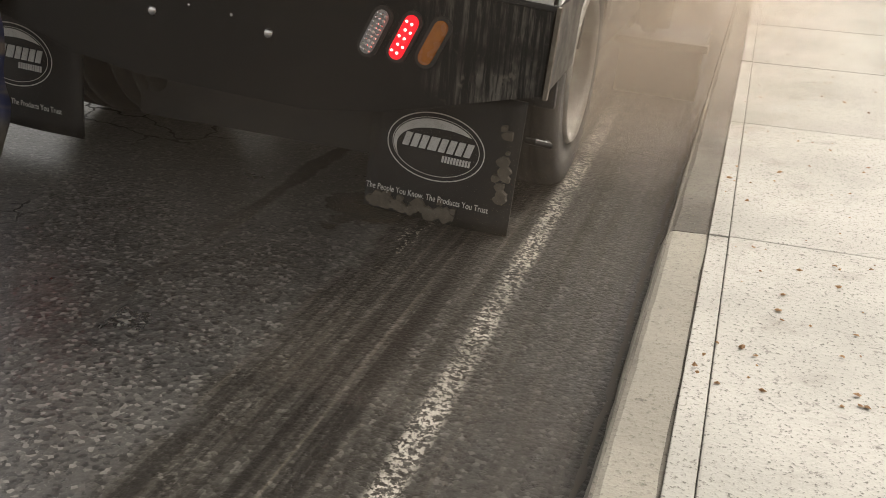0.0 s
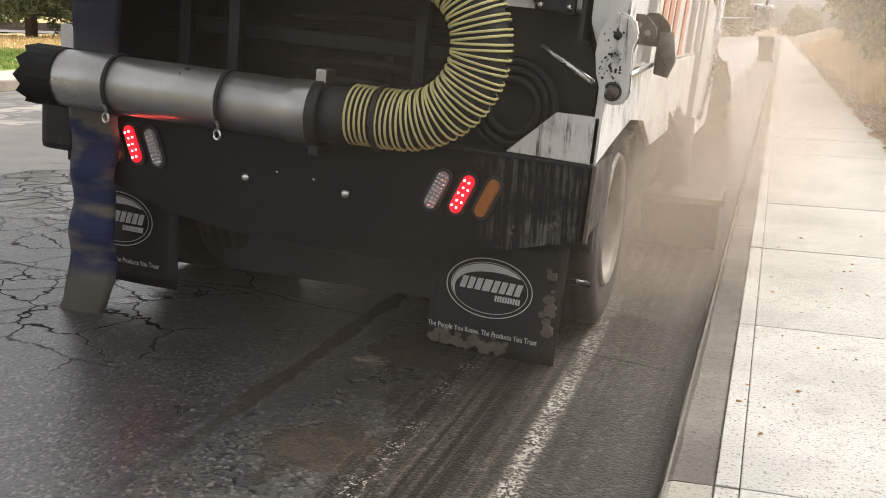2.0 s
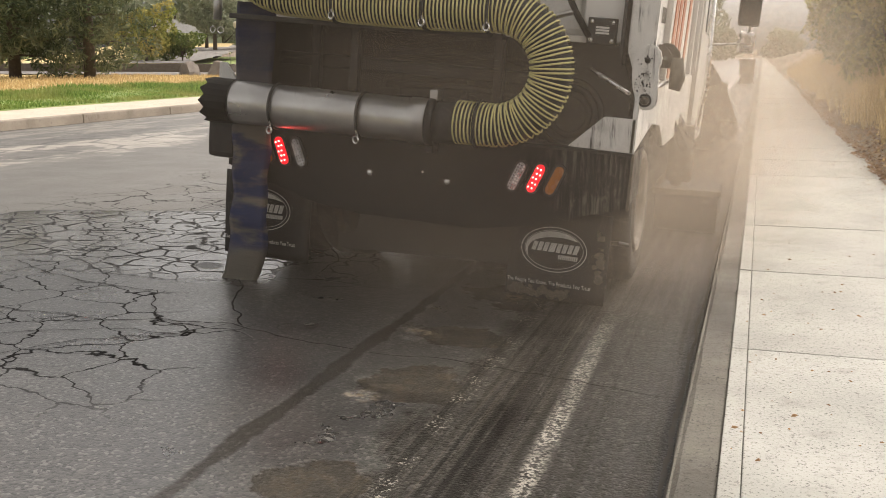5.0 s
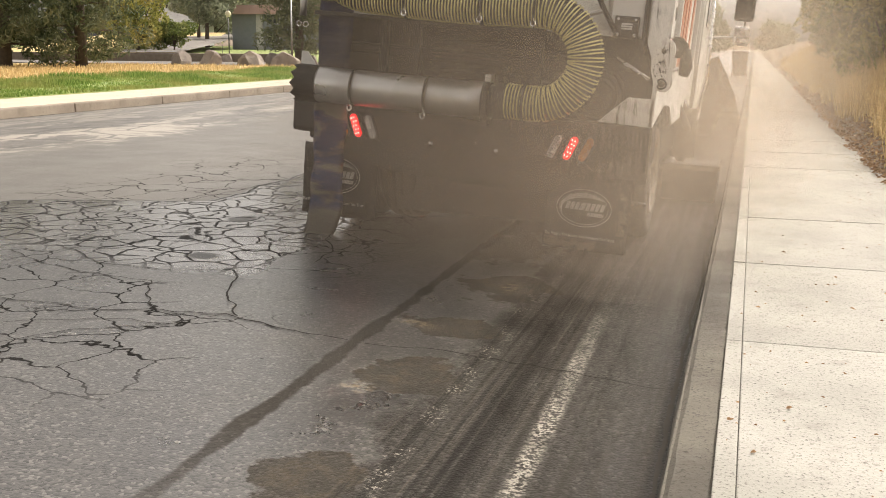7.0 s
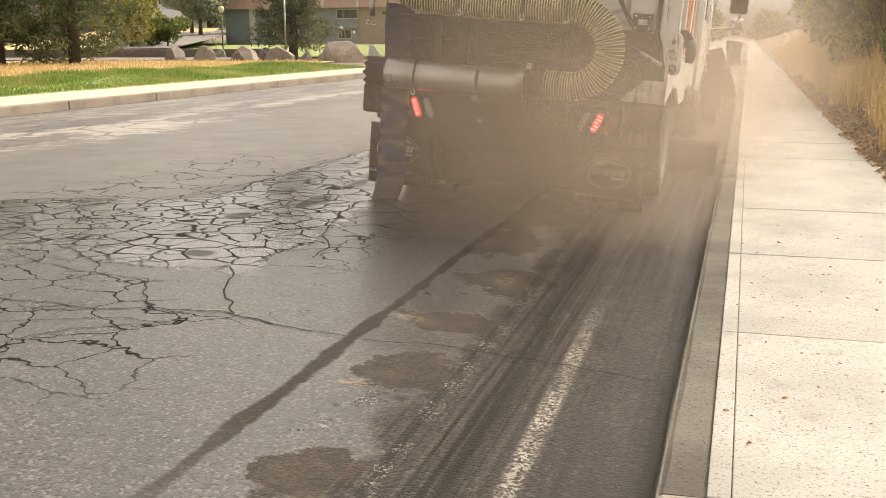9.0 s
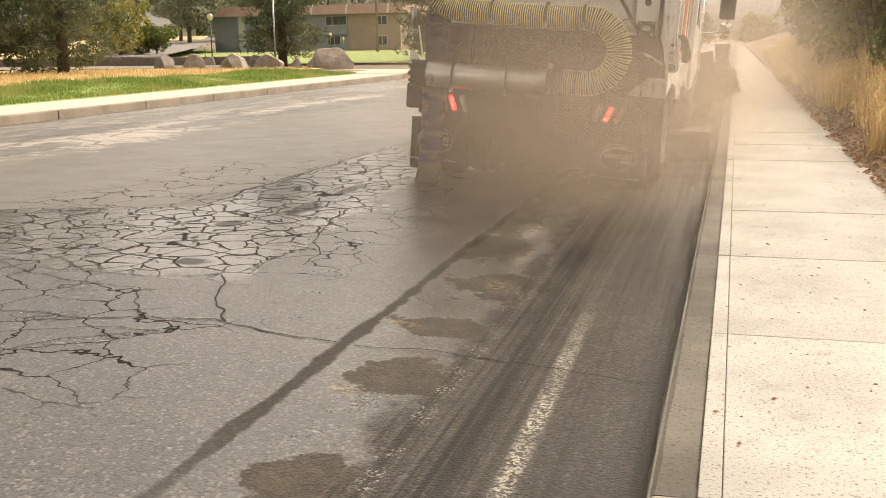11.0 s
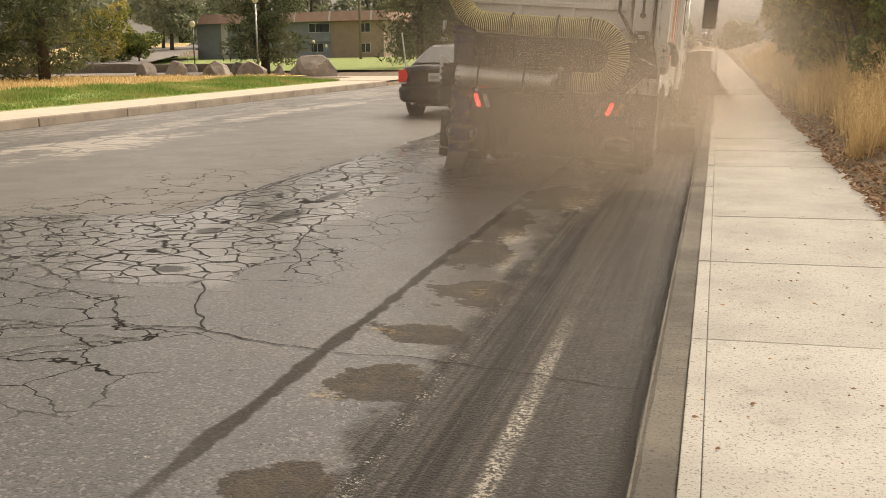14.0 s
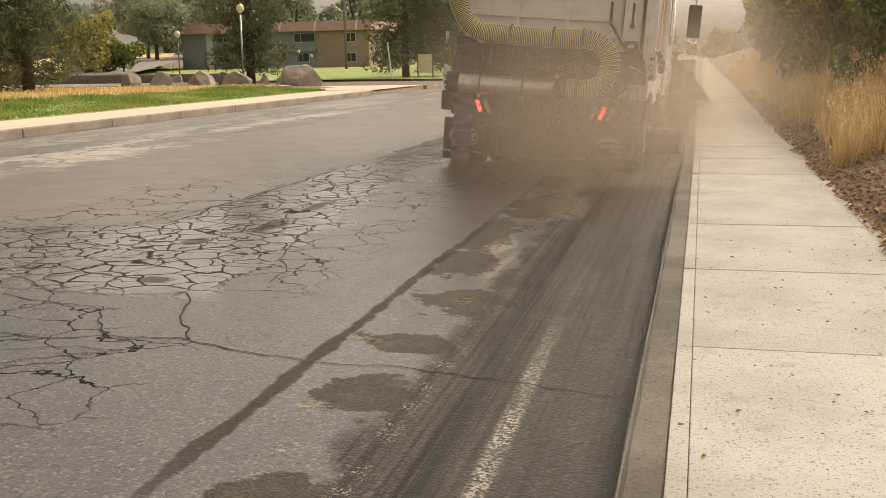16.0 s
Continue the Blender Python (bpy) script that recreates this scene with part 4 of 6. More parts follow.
    for x in (-0.4, 0.05, 0.36):
        bm = bmesh.new()
        ring(bm, Vector((x, -0.16, 1.5)), Vector((1, 0, 0)), HOSE_R + 0.004, 0.008, 26, 6)
        s = p("strap", bm, "rubber", "black rubber strap with a hook")
        bm = bmesh.new()
        ring(bm, Vector((x, -0.25, 1.425)), Vector((0.4, 1, 0)).normalized(), 0.016, 0.005, 14, 5)
        tube(bm, [(x, -0.262, 1.475), (x + 0.006, -0.258, 1.44)], 0.006, 6)
        p("hook", bm, "bright", "steel hook", parent=s)
    bm = bmesh.new()
    ring(bm, Vector((0.34, -0.16, 0.98)), Vector((1, 0, 0)), HOSE_R + 0.004, 0.008, 26, 6)
    p("strap", bm, "rubber", "black rubber strap")
    p("hose_rail", B(-1.02, 0.4, -0.1, -0.03, 1.375, 1.4, 0.004), "dark", "dark steel rail under the hose")
    # lay-flat sleeve
    bm = bmesh.new()
    nz, rows = 44, []
    for j in range(nz + 1):
        t = j / nz
        z = 1.46 - 1.485 * t
        yoff = -0.03 + 0.012 * math.sin(t * 40) * (t > 0.35)
        xoff = 0.0
        if z < 0.17:
            u = (0.17 - z) / 0.2
            xoff, yoff = -0.05 * u * u, yoff - 0.07 * u * u
        w = 0.107 + 0.006 * math.sin(t * 17)
        prof = [(-w, 0), (-w * 0.7, -0.016), (0, -0.022), (w * 0.7, -0.016), (w, 0), (w * 0.7, 0.014), (0, 0.018), (-w * 0.7, 0.014)]
        rows.append([bm.verts.new((-0.905 + xoff + x, yoff + y + 0.006 * noise.noise(Vector((x * 9, z * 14, 0))), z)) for x, y in prof])
    for a, b in zip(rows, rows[1:]):
        for k in range(8):
            bm.faces.new((a[k], a[(k + 1) % 8], b[(k + 1) % 8], b[k]))
    bmesh.ops.solidify(bm, geom=bm.faces[:], thickness=0.004)
    p("sleeve", bm, "sleeve", "creased blue-grey lay-flat hose hanging down", True)
    # hopper with its ribbed rear door
    p("hopper", P([(-1.0, 1.39), (0.92, 1.39), (1.02, 1.6), (1.02, 2.75), (-1.0, 2.75)], 0.3, 3.6), "panel", "white hopper body")
    p("rear_door", B(-0.98, 0.72, 0.24, 0.3, 1.42, 2.72, 0.01), "panel", "white rear door with raised ribs")
    for z in (1.72, 2.02, 2.32, 2.6):
        p("door_rib", B(-0.97, 0.71, 0.2, 0.24, z - 0.025, z + 0.025, 0.008), "panel")
    for x in (-0.95, -0.42, 0.12, 0.68):
        p("door_rib", B(x - 0.025, x + 0.025, 0.203, 0.24, 1.45, 2.7, 0.008), "panel")
    p("door_sill", B(-0.98, 0.9, 0.1, 0.3, 1.39, 1.42, 0.004), "panel", "pale sill under the rear door")
    p("door_post", B(0.74, 0.93, 0.1, 0.26, 1.4, 2.75, 0.008), "panel", "white post with a round hole")
    p("post_hole", T([(0.83, 0.09, 1.66), (0.83, 0.12, 1.66)], 0.028, 16), "dark")
    p("post_slot", B(0.818, 0.842, 0.092, 0.12, 1.66, 1.9, 0.006), "dark")
    pl = p("latch_plate", B(0.765, 0.905, 0.075, 0.1, 1.385, 1.51, 0.006), "black", "black latch plate with four bolts")
    for x in (0.785, 0.885):
        for z in (1.405, 1.49):
            bm = bmesh.new()
            bmesh.ops.create_uvsphere(bm, u_segments=10, v_segments=6, radius=0.011, matrix=Matrix.Translation((x, 0.074, z)))
            p("bolt", bm, "bright", parent=pl, smooth=True)
    for z in (1.435, 1.448, 1.461):
        p("notice_bar", B(0.805, 0.868, 0.071, 0.076, z, z + 0.009), "print", "small white printed notice bars", parent=pl)
    p("latch_rod", T([(0.6, 0.12, 1.9), (0.6, 0.1, 1.68), (0.66, 0.09, 1.6), (0.7, 0.08, 1.53), (0.775, 0.08, 1.42)], 0.016, 8), "black", "bent black latch lever", True)
    p("latch_link", T([(0.6, 0.09, 1.5), (0.7, 0.08, 1.53)], 0.014, 8), "steel")
    # tail column, lift arm and pivots
    p("tail_column", P([(0.965, 1.37), (1.0, 1.28), (1.06, 1.27), (1.09, 1.36), (1.095, 2.75), (0.965, 2.75)], 0.06, 0.2, 0.006), "white", "grease-spotted white tail column")
    p("column_seal", B(0.93, 0.946, 0.05, 0.2, 1.3, 2.7), "dark")
    arm = p("lift_arm", P([(1.064, 1.41), (1.116, 1.392), (1.134, 1.338), (1.112, 1.281), (1.116, 1.231), (1.134, 1.167), (1.125, 1.122), (1.093, 1.104), (1.052, 1.11), (1.03, 1.151), (1.014, 1.2), (1.002, 1.27), (1.002, 1.338), (1.02, 1.388)], 0.01, 0.06, 0.009), "white", "worn white lift arm spattered with grease")
    p("pivot", T([(1.068, 0.004, 1.333), (1.068, 0.08, 1.333)], 0.014, 14), "dark", parent=arm, smooth=True)
    p("pivot", T([(1.075, -0.004, 1.151), (1.075, 0.08, 1.151)], 0.019, 14), "mud", "greasy pivot pin", parent=arm, smooth=True)
    bm = bmesh.new()
    ring(bm, Vector((1.075, 0.006, 1.151)), Vector((0, 1, 0)), 0.027, 0.005, 20, 6)
    p("washer", bm, "dark", "dark greasy washer", True, arm)
    spat = random.Random(17)
    bm = bmesh.new()
    for k in range(90):
        cx, cz = spat.gauss(1.055, 0.026), spat.choice((spat.gauss(1.24, 0.03), spat.gauss(1.16, 0.03), spat.uniform(1.2, 1.36)))
        if not (1.02 < cx < 1.105 and 1.12 < cz < 1.38):
            continue
        q = spat.uniform(0.0015, 0.006) * spat.uniform(0.5, 1)
        prism(bm, [(cx + q * spat.uniform(0.6, 1.2) * math.cos(a), cz + q * spat.uniform(0.6, 1.4) * math.sin(a)) for a in (n * 1.047 for n in range(6))], 0.0075, 0.012)
    tagged(p("grease", bm, "dark", "black grease spatter", parent=arm), kind="stuff")
    p("lift_rod", T([(0.8, 0.1, 1.27), (1.0, 0.05, 1.17)], 0.011, 10), "bright", "polished lift rod", True)
    for y, x0, x1, z0, z1 in ((0.48, 1.03, 1.135, 1.3, 1.41), (0.82, 1.05, 1.15, 1.29, 1.42)):
        br = p("bracket", P([(x0, z0), (x1 - 0.03, z0), (x1, z0 + 0.03), (x1, z1 - 0.045), (x1 - 0.045, z1), (x0, z1)], y, y + 0.035, 0.006), "mud", "dusty steel bracket")
        for dx, dz in ((0.04, 0.07), (0.075, 0.045)):
            p("bolt", T([(x0 + dx, y - 0.014, z0 + dz), (x0 + dx, y, z0 + dz)], 0.011, 6), "rim", parent=br)
    p("side_ram", T([(1.14, 0.8, 1.35), (1.15, 0.8, 1.24), (1.14, 0.8, 1.18)], [0.03, 0.042, 0.03], 14), "mud", "dusty rounded ram end", True)
    p("side_link", T([(1.05, 0.3, 1.17), (1.1, 0.78, 1.22)], 0.012, 8), "steel", "", True)
    # dirty corner plate and white side skirt
    p("corner_plate", P([(0.74, 0.905), (0.9, 1.06), (1.05, 1.06), (1.05, 0.9)], 0.0, 0.02, 0.003), "white", "dirty white corner plate with drips")
    p("side_skirt", P([(0.0, 0.9), (0.42, 0.96), (0.75, 1.0), (1.2, 0.96), (1.6, 0.8), (3.6, 0.8), (3.6, 1.2), (0.0, 1.18)], 1.03, 1.055, 0.004, "x"), "white", "streaked dirty white side skirt")
    # side of the hopper with upright stripes
    p("side_panel", B(1.0, 1.045, 0.2, 3.6, 1.2, 2.74, 0.01), "panel", "dusty white side panel")
    for i, y in enumerate((1.0, 1.35, 1.62, 1.9, 2.4)):
        p("stripe", P([(y, 1.22), (y + 0.16, 1.22), (y + 0.5, 2.72), (y + 0.34, 2.72)], 1.046, 1.052, axis="x"), "orange", "faded orange stripe, colour paled further for dust haze")
    p("side_lettering", B(1.046, 1.05, 0.5, 0.85, 1.52, 1.6), "mud", "faint illegible side lettering bar")
    for y in (0.25, 0.9, 2.9, 3.5):
        p("side_rib", B(1.04, 1.08, y, y + 0.05, 1.22, 2.72, 0.008), "panel")
    # open machinery bay below the hopper
    p("bay_back", B(-0.98, 0.98, 1.0, 1.03, 0.6, 1.39), "dark", "black rear bulkhead of the machinery bay")
    p("bay_floor", B(-0.98, 1.0, 0.012, 1.4, 0.86, 0.88), "dark")
    p("bay_side", B(-1.0, -0.98, 0.1, 1.0, 0.88, 1.4), "dark")
    for x in (-0.72, -0.5, 0.28):
        p("bay_post", B(x, x + 0.05, 0.25, 0.3, 0.88, 1.4, 0.006), "black")
    p("bay_beam", B(-0.98, 0.95, 0.42, 0.5, 1.15, 1.22, 0.01), "black")
    for i, z in enumerate((1.0, 1.08, 1.17, 1.26)):
        p("bay_pipe", T([(-0.4, 0.55 + 0.03 * i, z), (0.0, 0.5, z + 0.03), (0.3, 0.52, z + 0.01), (0.6, 0.6, z - 0.05)], 0.018, 8), "rubber", "", True)
    bm = bmesh.new()
    for r in (0.1, 0.135, 0.165):
        ring(bm, Vector((0.7, 0.2, 1.04)), Vector((0.2, 1, 0)).normalized(), r, 0.016, 26, 6)
    p("coiled_hose", bm, "rubber", "coiled black rubber hose", True)
    p("motor", lathe(bmesh.new(), [(0.001, -0.2), (0.1, -0.2), (0.11, -0.1), (0.11, 0.1), (0.1, 0.14), (0.001, 0.14)], (-0.15, 0.75, 1.05), seg=20), "dark", "", True)
    p("bay_cheek", P([(0.55, 0.9), (0.98, 0.9), (0.98, 1.2), (0.9, 1.39), (0.62, 1.39)], 0.24, 0.26), "dark")
    p("hanging_valve", T([(-1.13, -0.02, 1.5), (-1.13, -0.02, 1.36)], 0.022, 12), "steel", "small steel valve with key rings", True)
    bm = bmesh.new()
    ring(bm, Vector((-1.15, -0.03, 1.31)), Vector((0.2, 1, 0)).normalized(), 0.016, 0.003, 14, 5)
    ring(bm, Vector((-1.105, -0.03, 1.31)), Vector((-0.2, 1, 0)).normalized(), 0.016, 0.003, 14, 5)
    p("key_ring", bm, "bright", "steel ring")
    # cab
    p("cab", P([(3.75, 0.55), (5.6, 0.55), (5.75, 1.3), (5.45, 2.55), (3.75, 2.6)], -1.08, 1.08, 0.05, "x"), "panel", "dusty white cab")
    p("cab_window", P([(4.2, 1.55), (5.3, 1.5), (5.2, 2.25), (4.2, 2.3)], 1.075, 1.09, axis="x"), "glass")
    mir = p("mirror", B(1.3, 1.5, 5.3, 5.4, 1.65, 2.15, 0.03), "rubber", "black wing mirror on a bracket")
    p("mirror_bracket", T([(1.06, 5.3, 2.3), (1.4, 5.36, 2.3), (1.42, 5.36, 1.5), (1.06, 5.3, 1.45)], 0.014, 8), "steel", parent=mir)
    p("lower_mirror", B(1.32, 1.48, 5.3, 5.38, 1.4, 1.6, 0.03), "bright", parent=mir)
    p("grab_pole", T([(1.12, 3.9, 0.75), (1.16, 3.92, 1.1), (1.12, 3.95, 2.2)], 0.02, 8), "bright", "pale grab pole", True)
    new_parts = [o for o in bpy.data.objects if o not in start and o.type == "MESH"]
    for me in {o.data for o in new_parts}:
        me.transform(BODY)
    # chassis, wheels and the gutter broom keep level with the road
    part("rear_curtain", B(-0.6, 0.5, 0.5, 0.515, 0.1, 0.6), "dark", truck, "black rubber curtain under the frame")
    part("chassis_rail", B(-0.5, -0.38, 0.3, 5.4, 0.55, 0.75), "dark", truck)
    part("chassis_rail", B(0.38, 0.5, 0.3, 5.4, 0.55, 0.75), "dark", truck)
    part("axle", T([(-0.9, 0.87, 0.45), (0.9, 0.87, 0.45)], 0.07, 12), "dark", truck)
    part("underframe", B(-0.95, 0.95, 1.45, 4.0, 0.3, 0.6, 0.02), "dark", truck)
    wheels = [truck_wheel(0.92, 0.87, truck, 1), truck_wheel(0.62, 0.87, truck, 1), truck_wheel(-0.9, 0.87, truck, -1), truck_wheel(-0.6, 0.87, truck, -1)]
    wheels += [truck_wheel(0.93, 4.6, truck, 1), truck_wheel(-0.93, 4.6, truck, -1)]
    arch = bmesh.new()
    tube(arch, [(0.93, 0.87 + 0.52 * math.cos(a), 0.45 + 0.52 * math.sin(a)) for a in (radians(-5 + 19 * k) for k in range(11))], 0.03, 6)
    part("wheel_arch", arch, "rubber", truck, "black rubber wheel arch", True)
    part("fender_flap", B(0.76, 1.06, 0.3, 0.33, 0.42, 0.85, 0.01), "rubber", truck)
    part("arch_liner", P([(0.87 + 0.56 * math.cos(radians(18 * k)), 0.45 + 0.56 * math.sin(radians(18 * k))) for k in range(11)], 0.5, 0.53, axis="x"), "dark", truck)
    part("tow_eye", T([(0.98, 0.32, 0.3), (1.02, 0.28, 0.31), (1.06, 0.3, 0.3), (1.04, 0.36, 0.29)], 0.012, 8), "black", truck)
    broom = part("gutter_broom", B(0.98, 1.42, 2.55, 3.3, 0.06, 0.3, 0.02), "rubber", truck, "black rubber skirted gutter broom")
    part("skirt_bar", B(0.96, 1.44, 2.5, 2.56, 0.28, 0.32, 0.008), "mud", broom, "dusty steel bar")
    for i in range(7):
        part("skirt_strip", B(0.985 + 0.062 * i, 1.045 + 0.062 * i, 2.535, 2.545, 0.02, 0.29), "rubber", broom)
    part("broom_arm", T([(1.0, 2.9, 0.9), (1.14, 2.7, 0.7), (1.1, 2.75, 0.32)], 0.04, 10), "black", truck, "", True)
    part("broom_motor", T([(1.12, 2.75, 0.35), (1.12, 2.75, 0.75)], 0.09, 14), "mud", truck, "dusty broom motor", True)
    part("broom_cylinder", T([(1.0, 2.2, 0.95), (1.15, 2.6, 0.6)], 0.03, 10), "black", truck, "", True)
    part("side_tank", B(0.75, 1.02, 1.6, 3.4, 0.5, 0.8, 0.04), "dark", truck)
    return truck, wheels


# ---- what moves ----
TRUCK_Y = [(0, 2.83), (0.5, 3.1), (1, 3.39), (1.5, 3.66), (2, 3.9), (2.5, 4.12), (3, 4.36), (3.5, 4.58), (4, 4.8), (4.5, 5.05), (5, 5.33), (6, 5.87), (7, 6.44),
           (7.5, 6.74), (8, 7.06), (8.5, 7.42), (9.5, 8.1), (11, 9.08), (12, 9.67), (12.5, 9.95), (13.5, 10.48), (14.5, 10.95), (16, 11.5)]


def truck_y(t):
    for (a, ya), (b, yb) in zip(TRUCK_Y, TRUCK_Y[1:]):
        if t <= b:
            return ya + (yb - ya) * (t - a) / (b - a)
    return TRUCK_Y[-1][1]


# ---- plants ----
def leaf_cloud(rng, blobs, count, size, flat=0.0, shape=4):
    """Leaf faces spread over and inside lumpy blobs (centre, radii)."""
    vs, fs = [], []
    weights = [b[1][0] * b[1][1] + b[1][2] ** 2 for b in blobs]
    for c, r in rng.choices(blobs, weights, k=count):
        while True:
            d = Vector((rng.uniform(-1, 1), rng.uniform(-1, 1), rng.uniform(-1, 1)))
            if 0.05 < d.length < 1:
                break
        k = d.length ** 0.35 / d.length
        n = 1 + 0.35 * noise.noise(Vector(c) + d.normalized() * 1.7)
        p = Vector((c[0] + d.x * k * r[0] * n, c[1] + d.y * k * r[1] * n, c[2] + d.z * k * r[2] * n))
        a = Vector((rng.gauss(0, 1), rng.gauss(0, 1), rng.gauss(0, 1) * (1 - flat))).normalized()
        b = a.cross(Vector((rng.gauss(0, 1), rng.gauss(0, 1), rng.gauss(0, 1)))).normalized()
        s = size * rng.uniform(0.6, 1.3)
        i = len(vs)
        if shape == 4:
            vs += [p - a * s, p - b * s * 0.4, p + a * s, p + b * s * 0.4]
            fs.append((i, i + 1, i + 2, i + 3))
        else:
            vs += [p - a * s, p + b * s * 0.35, p + a * s]
            fs.append((i, i + 1, i + 2))
    return vs, fs


def leaves(name, rng, blobs, count, size, mat, parent=None, shape=4):
    vs, fs = leaf_cloud(rng, blobs, count, size, shape=shape)
    o = loose(name, vs, fs, mat)
    if parent:
        o.parent = parent
    return o


def pine(x, y, z, h, r, seed, low=0.12, label="tall dark green pine with drooping branches"):
    rng = random.Random(seed)
    t = thing("pine_tree", pose(x, y, z), label, "tree", "pines by the road")
    part("trunk", T([(0, 0, -0.2), (0.05, 0, h * 0.3), (0.0, 0.05, h * 0.65), (0, 0, h * 0.97)], [0.26, 0.2, 0.12, 0.03], 10), "bark", t, smooth=True)
    bm, blobs = bmesh.new(), []
    n = int(h * 4.2)
    for i in range(n):
        u = low + (1 - low) * (i / n)
        z0 = h * u
        L = r * (1 - u) ** 0.65 * rng.uniform(0.55, 1.15) + 0.25
        a = i * 2.4 + rng.uniform(-0.4, 0.4)
        e = Vector((math.cos(a) * L, math.sin(a) * L, z0 - 0.12 * L + rng.uniform(-0.15, 0.25)))
        tube(bm, [(0, 0, z0), tuple(e * 0.55 + Vector((0, 0, z0 * 0.45 + 0.12))), tuple(e)], [0.05, 0.03, 0.012], 5)
        for k in (0.45, 0.72, 1.0):
            c = Vector((e.x * k, e.y * k, z0 + (e.z - z0) * k))
            s = (0.36 + 0.22 * L) * rng.uniform(0.7, 1.2)
            blobs.append((c + Vector((rng.uniform(-0.2, 0.2), rng.uniform(-0.2, 0.2), -0.1)), (s, s, s * 0.6)))
    part("branch_frame", bm, "bark", t)
    leaves("crown", rng, blobs, int(len(blobs) * 84), 0.19, "pine", t, 3)
    return t


def broadleaf(x, y, z, h, r, seed, mat="leaf", label="rounded leafy green tree", count=5000, size=0.22, group="far trees", trunk=0.35):
    rng = random.Random(seed)
    t = thing("tree", pose(x, y, z), label, "tree", group)
    bm = bmesh.new()
    tube(bm, [(0, 0, -0.3), (0.08, 0, h * trunk), (0, 0.05, h * 0.75)], [0.035 * h, 0.025 * h, 0.008 * h], 8)
    blobs = []
    for i in range(16):
        a, q = rng.uniform(0, 6.28), rng.random() ** 0.5
        c = Vector((math.cos(a) * r * 0.72 * q, math.sin(a) * r * 0.72 * q, h * rng.uniform(trunk + 0.05, 0.9)))
        s = r * rng.uniform(0.28, 0.48) * (1.15 - 0.5 * (c.z / h))
        blobs.append((c, (s, s, s * 0.8)))
        tube(bm, [(0, 0, h * trunk * rng.uniform(0.6, 1.2)), tuple(c * 0.6 + Vector((0, 0, c.z * 0.2))), tuple(c)], [0.012 * h, 0.008 * h, 0.003 * h], 5)
    part("trunk", bm, "bark", t, smooth=True)
    leaves("crown", rng, blobs, count, size, mat, t)
    return t


def blades(name, rng, spots, mat, label, wide=0.006):
    """Upright tapering blades at (x, y, z, height)."""
    vs, fs = [], []
    for x, y, z, h in spots:
        a, lean = rng.uniform(0, 6.28), rng.uniform(0.05, 0.45) * h
        w = wide * rng.uniform(0.7, 1.5)
        dx, dy = math.cos(a), math.sin(a)
        b = rng.uniform(0, 6.28)
        lx, ly = math.cos(b) * lean, math.sin(b) * lean
        i = len(vs)
        vs += [(x - dx * w, y - dy * w, z), (x + dx * w, y + dy * w, z), (x + lx * 0.4 + dx * w * 0.7, y + ly * 0.4 + dy * w * 0.7, z + h * 0.6), (x + lx * 0.4 - dx * w * 0.7, y + ly * 0.4 - dy * w * 0.7, z + h * 0.6), (x + lx, y + ly, z + h)]
        fs += [(i, i + 1, i + 2, i + 3), (i + 3, i + 2, i + 4)]
    o = loose(name, vs, fs, mat)
    return tagged(o, label, "grass", kind="stuff")


def bank_z(x, y):
    d = max(0, x - EDGE_R)
    return min(3.0, 0.12 + 0.42 * d ** 0.8 + 0.1 * noise.noise(Vector((x, y * 0.5, 0))) * min(1, d))


